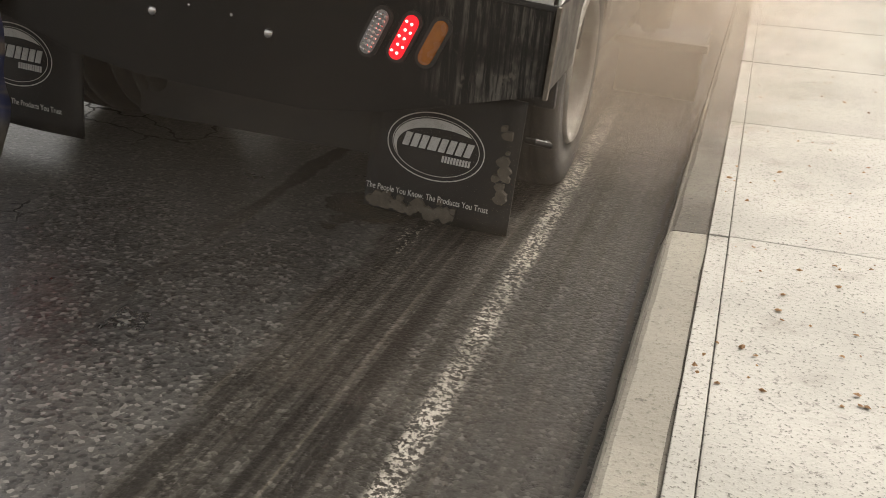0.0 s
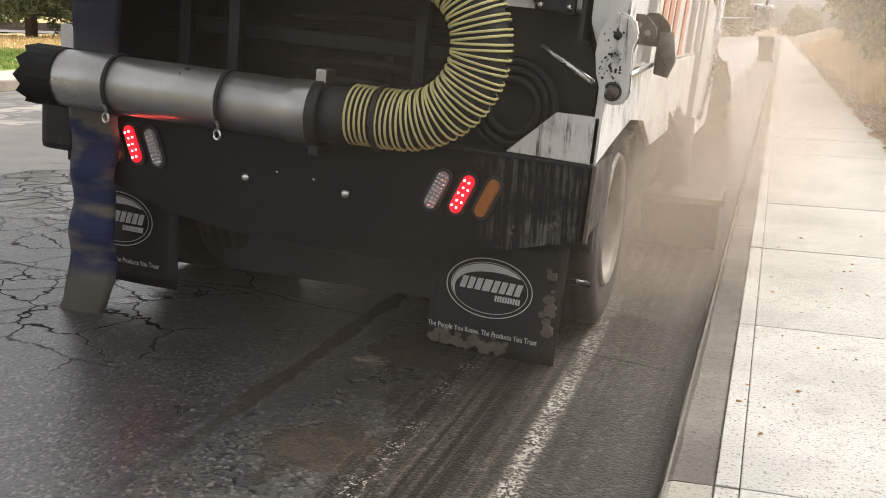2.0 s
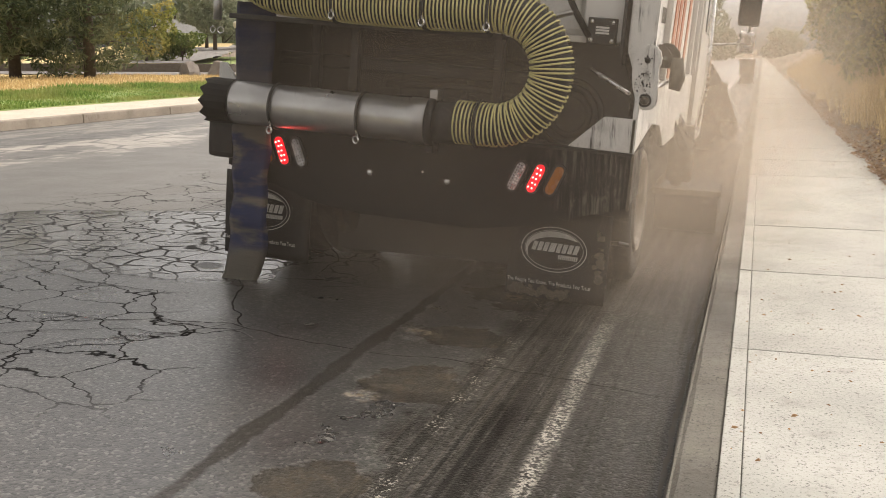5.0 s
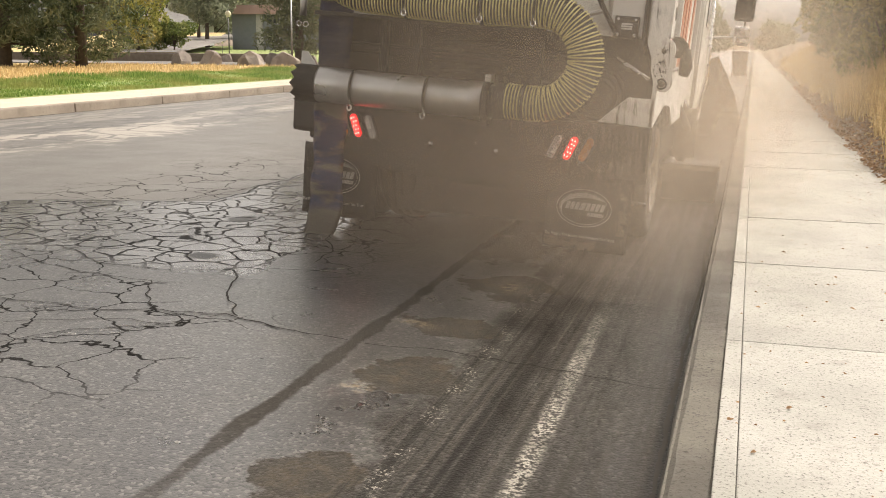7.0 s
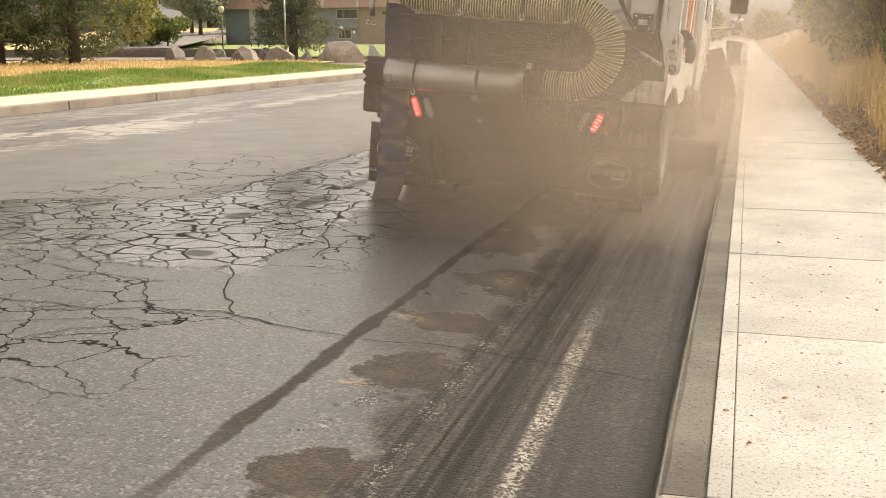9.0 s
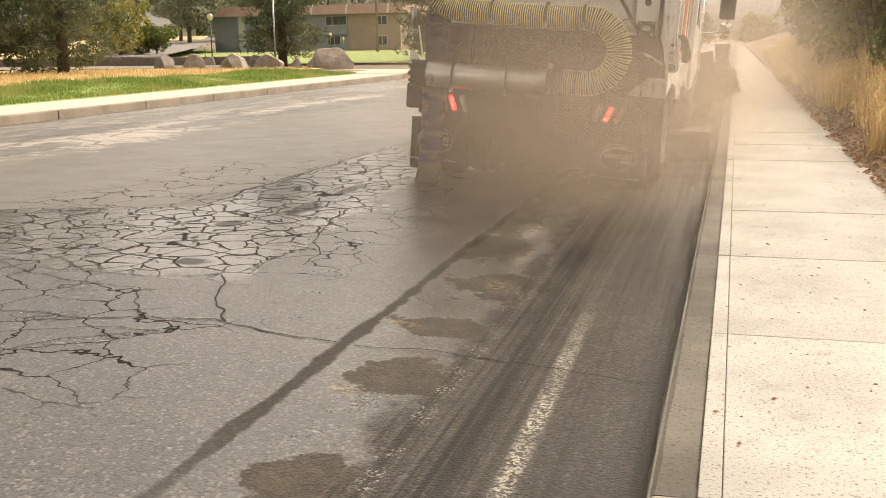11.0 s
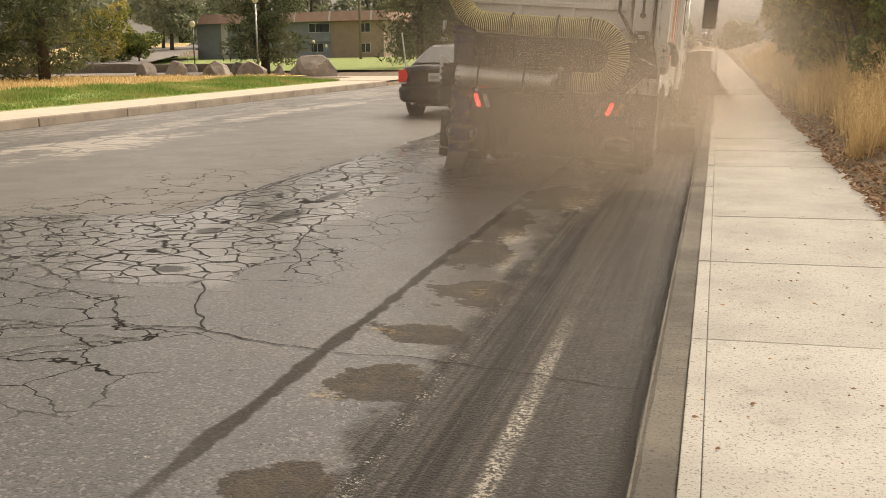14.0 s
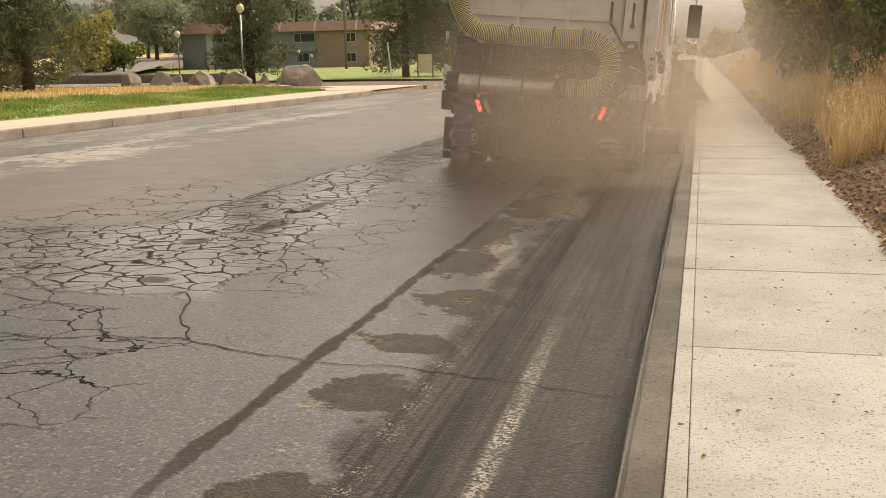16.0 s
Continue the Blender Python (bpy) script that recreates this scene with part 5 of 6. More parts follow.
def build_bank():
    rng = random.Random(21)
    # dead leaves and mulch at the foot of the bank
    vs, fs = [], []
    for i in range(9000):
        y = 5.5 + 26 * rng.random() ** 1.5
        x = 2.12 + abs(rng.gauss(0, 0.42)) + (0.1 * noise.noise(Vector((0, y * 1.3, 0))))
        z = (bank_z(x, y) if x > EDGE_R else KERB_H + 0.006) + rng.uniform(0.0, 0.03)
        s, a = rng.uniform(0.012, 0.035), rng.uniform(0, 6.28)
        i0 = len(vs)
        c, d = math.cos(a) * s, math.sin(a) * s
        vs += [(x - c, y - d, z), (x + d * 0.45, y - c * 0.45, z + rng.uniform(0, s)), (x + c, y + d, z + rng.uniform(0, s * 0.8)), (x - d * 0.45, y + c * 0.45, z + rng.uniform(0, s))]
        fs.append((i0, i0 + 1, i0 + 2, i0 + 3))
    tagged(loose("leaf_mulch", vs, fs, "litter"), "brown dead leaves drifted along the bank", "litter", kind="stuff")
    spots = []
    for i in range(36000):
        y = 8.6 + 50 * rng.random() ** 1.9
        x = 2.42 + 3.6 * rng.random() ** 1.2 + 0.3 * noise.noise(Vector((3, y * 0.6, 0)))
        clump = noise.noise(Vector((x * 1.1, y * 0.9, 5)))
        if x < 2.3 or clump < -0.25 or (y < 10.5 and x < 2.75 + (10.5 - y) * 0.4):
            continue
        h = (0.42 + 0.55 * max(0, clump) + 0.3 * min(1, x - 2.3)) * rng.uniform(0.5, 1.15)
        spots.append((x, y, bank_z(x, y) - 0.02, h))
    blades("dry_grass", rng, spots, "straw", "tall dry golden weeds on the bank", 0.005)
    # seed heads and fluff among the weeds
    blobs = []
    for i in range(420):
        x, y, z, h = rng.choice(spots)
        blobs.append((Vector((x, y, z + h * 0.7)), (0.22, 0.22, 0.3)))
    o = leaves("weed_heads", rng, blobs, 42000, 0.02, "straw")
    tagged(o, "feathery dry weed heads on the bank", "weeds", kind="stuff")
    # bushes along the bank
    for i, (x, y, h, r) in enumerate(((3.9, 15.2, 1.9, 1.1), (3.5, 19.5, 2.1, 1.15), (4.6, 17.5, 3.2, 1.6), (3.4, 24.0, 2.5, 1.3), (4.9, 22.5, 4.0, 2.0), (3.6, 29.0, 3.2, 1.6), (5.2, 30.0, 5.0, 2.4),
                                      (4.3, 36.0, 4.0, 2.0), (5.2, 44.0, 5.0, 2.2), (5.8, 54.0, 5.0, 2.4), (6.5, 14.0, 3.2, 1.8), (7.0, 26.0, 5.5, 2.6), (6.8, 66.0, 5.0, 2.6), (9.5, 82.0, 7.0, 4.0))):
        rng2 = random.Random(50 + i)
        b = thing("bush", pose(x, y, bank_z(x, y) - 0.05), "wild yellow-green bush on the bank" if i % 3 else "dusty olive bush with turning leaves", "bush", "bushes on the bank")
        bm, bl = bmesh.new(), []
        for k in range(16):
            a, q = rng2.uniform(0, 6.28), rng2.random() ** 0.5
            c = Vector((math.cos(a) * r * 0.75 * q, math.sin(a) * r * 0.75 * q, h * rng2.uniform(0.18, 0.86)))
            s = r * rng2.uniform(0.24, 0.42)
            bl.append((c, (s, s, s * 0.95)))
            tube(bm, [(c.x * 0.15, c.y * 0.15, 0), tuple(c * 0.6), tuple(c)], [0.02 + 0.006 * h, 0.018, 0.006], 5)
        part("stems", bm, "bark", b)
        leaves("foliage", rng2, bl, int(9000 if y < 40 else 6000), 0.035 + 0.0022 * y, "bush" if i % 3 else "leaf", b)


def boulder(x, y, w, seed):
    rng = random.Random(seed)
    bm = bmesh.new()
    bmesh.ops.create_icosphere(bm, subdivisions=3, radius=1.0)
    cuts = [(Vector((rng.gauss(0, 1), rng.gauss(0, 1), rng.uniform(-0.2, 1.2))).normalized(), rng.uniform(0.5, 0.85)) for k in range(9)]
    for v in bm.verts:
        for n, d in cuts:
            o = v.co.dot(n) - d
            if o > 0:
                v.co -= n * o
        v.co += v.co.normalized() * 0.06 * noise.noise(v.co * 2.5 + Vector((seed, 0, 0)))
    bmesh.ops.scale(bm, verts=bm.verts, vec=(w * 0.62, w * 0.5, w * 0.46))
    o = to_object("boulder", bm, "rock")
    o.matrix_basis = pose(x, y, 0.3 + w * 0.14, 0, 0, rng.uniform(0, 360))
    tagged(o, "angular brown basalt boulder on the grass", "boulder", "boulders on the verge")


def lamp_post(x, y, h, style):
    t = thing("street_lamp", pose(x, y, 0.2), "slim post lamp with a frosted acorn globe", "street lamp", "post lamps")
    k = min(1.0, h / 3.5)
    part("base", lathe(bmesh.new(), [(0.13 * k, -0.1), (0.13 * k, 0.25 * k), (0.08 * k, 0.35 * k), (0.05 * k, 0.45 * k)], (0, 0, 0), "z", 12), "post", t)
    part("post", T([(0, 0, 0), (0, 0, h - 0.5 * k)], 0.045 * k, 10), "post" if style else "steel", t, smooth=True)
    part("globe", lathe(bmesh.new(), [(0.09 * k, h - 0.5 * k), (0.2 * k, h - 0.3 * k), (0.19 * k, h - 0.16 * k), (0.09 * k, h - 0.05 * k), (0.02 * k, h)], (0, 0, 0), "z", 16), "globe", t, "frosted cream globe", True)
    part("cap", lathe(bmesh.new(), [(0.1 * k, h - 0.055 * k), (0.05 * k, h + 0.0), (0.01, h + 0.08 * k)], (0, 0, 0), "z", 12), "post", t)


def window(x, z, w, h, parent, y, panes=2):
    f = part("window", B(x, x + w, y - 0.06, y + 0.04, z, z + h, 0.01), "wall_pale", parent, "white-framed window")
    for i in range(panes):
        a = x + 0.08 + (w - 0.08) * i / panes
        part("pane", B(a, a + (w - 0.08) / panes - 0.08, y - 0.075, y - 0.05, z + 0.08, z + h - 0.08), "glass", f)


def build_far():
    b = thing("apartment_building", pose(-55.2, 130, 0.45), "two-storey brick and blue-grey apartment block with a red-brown roof", "building")
    part("wall", B(-13.6, -9.8, 0, 10, -0.5, 5.2), "wall_blue", b, "dark blue-grey end wall")
    part("wall", B(-9.78, -8.9, -0.25, 10, -0.5, 5.2), "wall_pale", b, "pale pilaster")
    part("wall", B(-8.88, 6.2, 0.1, 10, -0.5, 5.2), "wall_blue", b, "blue-grey siding wall")
    part("wall", B(6.22, 13.6, -0.1, 10, -0.5, 5.2), "wall_brick", b, "brown brick wall")
    part("balcony_band", B(1.0, 6.2, -0.3, 0.1, 2.3, 3.0), "wall_blue", b)
    part("roof", P([(-0.9, 4.95), (-0.5, 6.2), (10.5, 6.2), (10.9, 4.95)], -14.2, 14.2, axis="x"), "roof_red", b, "red-brown mansard roof")
    for x in (-6.0, 1.2, 6.2, 12.0):
        part("roof_seam", P([(-0.95, 4.95), (-0.52, 6.25), (-0.4, 6.25), (-0.8, 4.95)], x, x + 0.25, axis="x"), "wall_pale", b)
    for x, z in ((-8.3, 1.0), (-8.3, 3.7), (-3.8, 3.7), (3.0, 3.5), (3.2, 0.9)):
        window(x, z, 1.9, 1.25, b, 0.1)
    for x, z in ((10.3, 3.4), (10.3, 0.8)):
        window(x, z, 1.5, 1.25, b, -0.1)
    for x in (4.8,):
        window(x, 3.5, 1.2, 1.25, b, 0.1, 1)
    h = thing("house", pose(-100, 160, 2.6), "small white house with a grey shingle roof", "house")
    part("wall", B(-6, 7, 0, 8, -1.5, 2.6), "wall_pale", h)
    part("roof", P([(-0.8, 2.4), (4, 5.0), (8.8, 2.4)], -7, 8, axis="x"), "roof_grey", h, "grey shingle roof")
    window(2.0, 0.9, 1.4, 1.0, h, 0.0)
    # side road climbing away
    def strip(name, a, bq, w, mat, label, cat):
        (x0, y0, z0), (x1, y1, z1) = a, bq
        o = sheet(name, lambda u, v: (x0 + (x1 - x0) * v + u * w, y0 + (y1 - y0) * v, z0 + (z1 - z0) * v ** 1.3 - 0.004 * abs(u)), [-0.5, 0, 0.5], lin(0, 1, 10), mat)
        tagged(o, label, cat, kind="structure")
    strip("side_road", (-49, 75, 0.65), (-82, 150, 2.9), 9, "lot", "grey side road climbing a low rise", "road")
    strip("rise", (-56, 76, 0.45), (-96, 158, 3.3), 22, "dry_lawn", "dry slope beside the side road", "grass")
    part_y = 56.5
    wall = to_object("low_wall", B(-60, -25.5, part_y, part_y + 0.5, -0.1, 0.75, 0.04), "wood")
    tagged(wall, "long low dark timber wall beyond the car park", "wall", kind="structure")
    for i, (x, y, w) in enumerate(((-26.2, 45.8, 1.15), (-24.3, 45.1, 1.3), (-29.4, 56.0, 0.8), (-22.0, 45.0, 1.3), (-23.8, 51.5, 1.1), (-21.2, 47.0, 1.35), (-21.3, 50.6, 0.7), (-17.6, 46.8, 1.8), (-19.6, 49.2, 1.0))):
        boulder(x, y, w, 60 + i)
    lamp_post(-22.05, 49.7, 4.15, 0)
    lamp_post(-31.3, 60.0, 3.25, 1)
    lamp_post(-31.9, 60.2, 1.3, 1)
    lamp_post(-26.3, 67.8, 2.0, 1)
    lamp_post(-26.6, 71.0, 1.7, 1)
    pole = thing("utility_pole", pose(-37.8, 110, 0.4), "tall grey wooden pole with a curved lamp arm", "pole")
    part("post", T([(0, 0, -0.2), (0, 0, 11)], [0.17, 0.12], 10), "wood", pole, smooth=True)
    part("lamp_arm", T([(0, 0, 6.2), (-1.0, 0, 6.9), (-2.2, 0, 7.0)], 0.05, 8), "steel", pole, smooth=True)
    part("lamp_head", B(-2.8, -2.1, -0.15, 0.15, 6.9, 7.05, 0.04), "wall_pale", pole)
    sign = thing("notice_board", pose(-15.6, 62.0, 0.2), "pale notice panel between two posts", "sign")
    part("panel", B(-0.45, 0.45, -0.03, 0.03, 0.35, 1.45, 0.01), "globe", sign)
    for x in (-0.5, 0.45):
        part("post", B(x, x + 0.08, -0.04, 0.04, -0.1, 1.55), "wood", sign)
    stake = thing("leaning_post", pose(-17.0, 59.5, 0.2, 0, -6, 0), "thin white leaning marker post", "post")
    part("post", T([(0, 0, -0.1), (0, 0, 2.2)], 0.05, 8), "wall_pale", stake)
    wb = thing("wheelie_bin", pose(0.45, 46.5, 0.0), "dark wheeled refuse bin at the kerb", "bin")
    part("body", P([(-0.27, 0.08), (0.27, 0.08), (0.33, 1.0), (-0.33, 1.0)], -0.35, 0.35, 0.03), "bin", wb)
    part("lid", P([(-0.37, 1.0), (0.37, 1.0), (0.33, 1.1), (-0.33, 1.12)], -0.42, 0.38, 0.02), "bin", wb)
    for x in (-0.3, 0.3):
        part("wheel", T([(x - 0.03, 0.3, 0.1), (x + 0.03, 0.3, 0.1)], 0.1, 12), "rubber", wb)
    # grass on the verge
    rng = random.Random(31)
    spots = []
    for i in range(42000):
        y = 12 + 27 * rng.random()
        x = -13.5 - 3.6 * rng.random() ** 0.9
        n = noise.noise(Vector((x * 0.6, y * 0.35, 2)))
        edge = min(1, (-13.4 - x) / 1.2)
        spots.append((x, y, 0.18 + min(0.12, 0.04 * max(0, -x - 13.4)), (0.07 + 0.22 * max(0, n + 0.2) * edge) * rng.uniform(0.6, 1.3)))
    blades("verge_grass", rng, spots, "blade", "long green grass on the verge", 0.014)
    spots = [(-16.9 - 14 * rng.random(), 18 + 25 * rng.random(), 0.28, rng.uniform(0.06, 0.2)) for i in range(16000)]
    blades("verge_straw", rng, spots, "straw", "short dried yellow grass", 0.014)
    # trees on the far side
    pine(-26.0, 37.5, 0.3, 9.5, 2.1, 1, 0.09)
    pine(-28.8, 36.3, 0.3, 10.0, 1.9, 2, 0.1)
    pine(-33.5, 39.0, 0.3, 10.5, 2.2, 3, 0.1)
    pine(-36.5, 36.0, 0.3, 11, 2.8, 9, 0.1)
    pine(-22.7, 52.0, 0.2, 11.5, 2.1, 4, 0.1)
    pine(-17.3, 63.5, 0.2, 12.5, 3.4, 5, 0.1)
    pine(-14.6, 66.0, 0.2, 13.0, 3.4, 6, 0.1)
    broadleaf(-52.5, 82, 0.8, 5.0, 3.2, 12, "bush", "bright yellow-green small tree", 4500, 0.2, "far trees", 0.2)
    broadleaf(-50.0, 84, 0.8, 2.6, 2.2, 13, "leaf", "dark clipped hedge bush", 3000, 0.16, "far trees", 0.15)
    broadleaf(-54.5, 86, 0.8, 2.4, 2.6, 14, "leaf", "dark clipped hedge bush", 3000, 0.16, "far trees", 0.15)
    # haze on the far crowns comes from their paled leaf colour
    broadleaf(-70.5, 126, 1.2, 9.5, 4.8, 15, "hazed_leaf", "broad green tree with leaf colour paled for haze", 6000, 0.3)
    broadleaf(-77.0, 135, 2.0, 8.5, 4.5, 16, "hazed_leaf", "broad green tree with leaf colour paled for haze", 5000, 0.3)
    rr = random.Random(77)
    k = 0
    for row, (y0, hh) in enumerate(((172, 15), (196, 19))):
        for i in range(17):
            x = -205 + 12.5 * i + rr.uniform(-4, 4) + row * 5
            if x > -9:
                continue
            broadleaf(x, y0 + rr.uniform(-8, 8), 1.0, hh * rr.uniform(0.75, 1.25), rr.uniform(5.5, 8.0), 100 + k, "hazed_leaf", "distant tree crown with leaf colour greyed for haze", 1900, 0.75, "far trees", 0.12)
            k += 1
    for i in range(10):
        broadleaf(-60 + 13 * i + rr.uniform(-3, 3), 235 + rr.uniform(-10, 10), 0.5, rr.uniform(9, 15) * (1 if i < 4 else 0.5), 7 if i < 4 else 5, 300 + i, "hazed_leaf", "distant tree crown with leaf colour greyed for haze", 1500, 0.8, "far trees", 0.12)
    for i, (x, y) in enumerate(((-15, 84), (-16, 100), (-17, 120), (-14, 145))):
        broadleaf(x, y, 0.2, 9 + i, 4.5, 330 + i, "leaf", "street tree on the far pavement", 4000, 0.28, "street trees")


# ---- the passing car ----
def loft(bm, stations):
    """Half profiles (y, [(x, z)...]) mirrored and skinned."""
    rows = []
    for y, prof in stations:
        full = [(x, z) for x, z in prof] + [(-x, z) for x, z in reversed(prof)]
        rows.append([bm.verts.new((x, y, z)) for x, z in full])
    n = len(rows[0])
    for a, b in zip(rows, rows[1:]):
        for k in range(n):
            bm.faces.new((a[k], a[(k + 1) % n], b[(k + 1) % n], b[k]))
    bm.faces.new(rows[0])
    bm.faces.new(rows[-1][::-1])
    return bm


def build_car():
    car = thing("car", pose(-4.02, -166, 0.145), "shiny black four-door saloon driving past", "car")

    def section(w, lo, mid, hi, top):
        return [(0.0, lo), (w * 0.82, lo), (w * 0.95, lo + 0.06), (w, mid - 0.06), (w * 1.0, mid), (w * 0.985, mid + 0.14), (w * 0.93, hi - 0.03), (w * 0.84, hi), (w * 0.4, top), (0.0, top)]
    part("body", loft(bmesh.new(), [
        (-1.0, section(0.56, 0.5, 0.6, 0.86, 0.9)), (-0.985, section(0.66, 0.44, 0.6, 0.92, 0.96)), (-0.95, section(0.73, 0.38, 0.6, 0.96, 1.0)), (-0.86, section(0.79, 0.32, 0.6, 0.985, 1.02)),
        (-0.7, section(0.84, 0.26, 0.6, 0.985, 1.02)), (-0.4, section(0.875, 0.21, 0.6, 0.98, 1.015)), (0.0, section(0.895, 0.19, 0.6, 0.965, 1.0)), (0.45, section(0.9, 0.19, 0.6, 0.95, 0.97)), (0.9, section(0.9, 0.19, 0.6, 0.935, 0.95)),
        (1.4, section(0.9, 0.19, 0.6, 0.92, 0.95)), (1.9, section(0.9, 0.19, 0.6, 0.91, 0.95)), (2.4, section(0.895, 0.19, 0.6, 0.88, 0.95)), (2.7, section(0.885, 0.19, 0.59, 0.85, 0.92)), (2.95, section(0.87, 0.2, 0.58, 0.815, 0.88)),
        (3.2, section(0.84, 0.23, 0.56, 0.77, 0.82)), (3.38, section(0.79, 0.26, 0.53, 0.71, 0.75)), (3.5, section(0.7, 0.3, 0.5, 0.64, 0.67)), (3.56, section(0.55, 0.34, 0.46, 0.58, 0.6))]), "car", car, "black gloss bodywork", True)
    def lip(w):
        return [(0.0, 0.3), (w * 0.9, 0.3), (w * 0.98, 0.36), (w, 0.5), (w * 0.985, 0.575), (w * 0.93, 0.605), (0.0, 0.61)]
    part("rear_bumper", loft(bmesh.new(), [(-1.06, lip(0.5)), (-1.055, lip(0.62)), (-1.03, lip(0.71)), (-0.98, lip(0.775)), (-0.88, lip(0.83)), (-0.7, lip(0.868)), (-0.42, lip(0.89))]), "car", car, "black rear bumper", True)
    def cab(w, z):
        return [(0.0, 0.9), (0.84, 0.9), (w + 0.02, z - 0.05), (w - 0.06, z), (0.0, z + 0.02)]
    part("roof", loft(bmesh.new(), [(-0.42, cab(0.78, 0.985)), (-0.25, cab(0.735, 1.08)), (-0.1, cab(0.7, 1.17)), (0.08, cab(0.655, 1.27)), (0.25, cab(0.625, 1.345)), (0.45, cab(0.605, 1.395)), (0.7, cab(0.6, 1.42)), (1.15, cab(0.6, 1.425)), (1.4, cab(0.605, 1.4)), (1.58, cab(0.62, 1.34)), (1.9, cab(0.68, 1.17)), (2.32, cab(0.78, 0.96))]), "car", car, "black roof and pillars", True)
    # glass
    for s in (-1, 1):
        for ys in ([(0.02, 0.99), (0.9, 0.975), (0.9, 1.355), (0.42, 1.335)], [(0.98, 0.975), (1.98, 0.965), (1.62, 1.24), (1.42, 1.335), (0.98, 1.36)], [(-0.2, 0.99), (-0.03, 0.99), (0.3, 1.26)]):
            bm = bmesh.new()
            def sx(z):
                return 0.848 - (z - 0.9) * 0.445
            a = [bm.verts.new((s * (sx(z) + 0.012), y, z)) for y, z in ys]
            b = [bm.verts.new((s * (sx(z) - 0.02), y, z)) for y, z in ys]
            bm.faces.new(a)
            bm.faces.new(b[::-1])
            for i in range(len(ys)):
                j = (i + 1) % len(ys)
                bm.faces.new((a[i], a[j], b[j], b[i]))
            part("side_window", bm, "glass", car, "tinted side window")
        part("wing_mirror", B(min(s * 0.84, s * 1.02), max(s * 0.84, s * 1.02), 1.85, 1.97, 0.97, 1.09, 0.03), "car", car)
        part("side_trim", B(min(s * 0.9, s * 0.915), max(s * 0.9, s * 0.915), 0.45, 2.2, 0.57, 0.6, 0.005), "car_trim", car, "black side moulding")
        part("sill_trim", B(min(s * 0.895, s * 0.91), max(s * 0.895, s * 0.91), 0.42, 2.3, 0.27, 0.285), "alloy", car)
        for y in (0.75, 1.72):
            part("door_handle", B(min(s * 0.88, s * 0.915), max(s * 0.88, s * 0.915), y, y + 0.17, 0.79, 0.815, 0.008), "car", car)
        lamp = part("tail_light", loft_side(s, [(-0.94, 0.68), (-0.93, 0.92), (-0.66, 0.9), (-0.74, 0.76), (-0.76, 0.68)], 0.785), "lamp_tail", car, "red tail light")
        part("rear_lens", P([(s * 0.52, 0.72), (s * 0.74, 0.69), (s * 0.73, 0.92), (s * 0.64, 0.94), (s * 0.59, 0.8)], -0.99, -0.88, 0.01), "lamp_tail", car, "red tail light")
        part("lens_clear", P([(s * 0.5, 0.66), (s * 0.74, 0.64), (s * 0.74, 0.685), (s * 0.52, 0.71)], -0.99, -0.9, 0.004), "lamp_white", car)
        part("headlight", loft_side(s, [(3.1, 0.62), (3.36, 0.6), (3.34, 0.67), (3.1, 0.74)], 0.76), "lamp_white", car, "clear headlight")
    def pane(name, pts):
        bm = bmesh.new()
        a = [bm.verts.new(p) for p in pts]
        bm.faces.new(a)
        r = bmesh.ops.extrude_face_region(bm, geom=bm.faces[:])
        bmesh.ops.translate(bm, verts=[v for v in r["geom"] if isinstance(v, bmesh.types.BMVert)], vec=(0, 0, -0.012))
        part(name, bm, "glass", car, "tinted window glass")
    pane("rear_window", [(-0.66, -0.36, 1.055), (0.66, -0.36, 1.055), (0.55, 0.2, 1.365), (-0.55, 0.2, 1.365)])
    pane("windscreen", [(-0.7, 2.28, 1.005), (0.7, 2.28, 1.005), (0.56, 1.56, 1.39), (-0.56, 1.56, 1.39)])
    part("boot_lid", B(-0.54, 0.54, -1.012, -0.96, 0.63, 0.93, 0.02), "car", car, "black boot lid")
    part("bumper_face", B(-0.5, 0.5, -1.068, -1.03, 0.33, 0.59, 0.015), "car", car)
    part("exhaust", T([(-0.5, -1.03, 0.29), (-0.5, -0.85, 0.29)], 0.035, 12), "bright", car)
    plate = part("plate", B(-0.16, 0.16, -1.024, -0.985, 0.7, 0.86, 0.006), "wall_pale", car, "pale number plate with plain bars")
    for i in range(6):
        part("plate_bar", B(-0.125 + 0.043 * i, -0.1 + 0.043 * i, -1.028, -1.022, 0.745, 0.81), "wall_blue", plate)
    part("underbody", B(-0.7, 0.7, -0.6, 3.2, 0.2, 0.34), "car_trim", car)
    wheels = []
    for s in (-1, 1):
        for y in (0.0, 2.72):
            part("wheel_arch", lathe(bmesh.new(), [(0.001, s * 0.7), (0.36, s * 0.7), (0.36, s * 0.885), (0.345, s * 0.887), (0.34, s * 0.72)], (0, y, 0.33), seg=32), "car_trim", car, "", True)
            w = part("wheel", lathe(bmesh.new(), [(0.21, -0.1), (0.3, -0.1), (0.318, -0.08), (0.32, 0), (0.318, 0.08), (0.3, 0.1), (0.21, 0.1)], (0, 0, 0), seg=36), "rubber", car, "dark tyre on an alloy rim", True)
            w.location = (s * 0.705, y * 0.96, 0.312)
            part("rim", lathe(bmesh.new(), [(0.215, s * 0.1), (0.205, s * 0.103), (0.195, s * 0.07), (0.19, 0.0)], (0, 0, 0), seg=30), "alloy", w, "", True)
            part("rim_well", lathe(bmesh.new(), [(0.195, s * 0.02), (0.001, s * 0.01)], (0, 0, 0), seg=20), "car_trim", w)
            bm = bmesh.new()
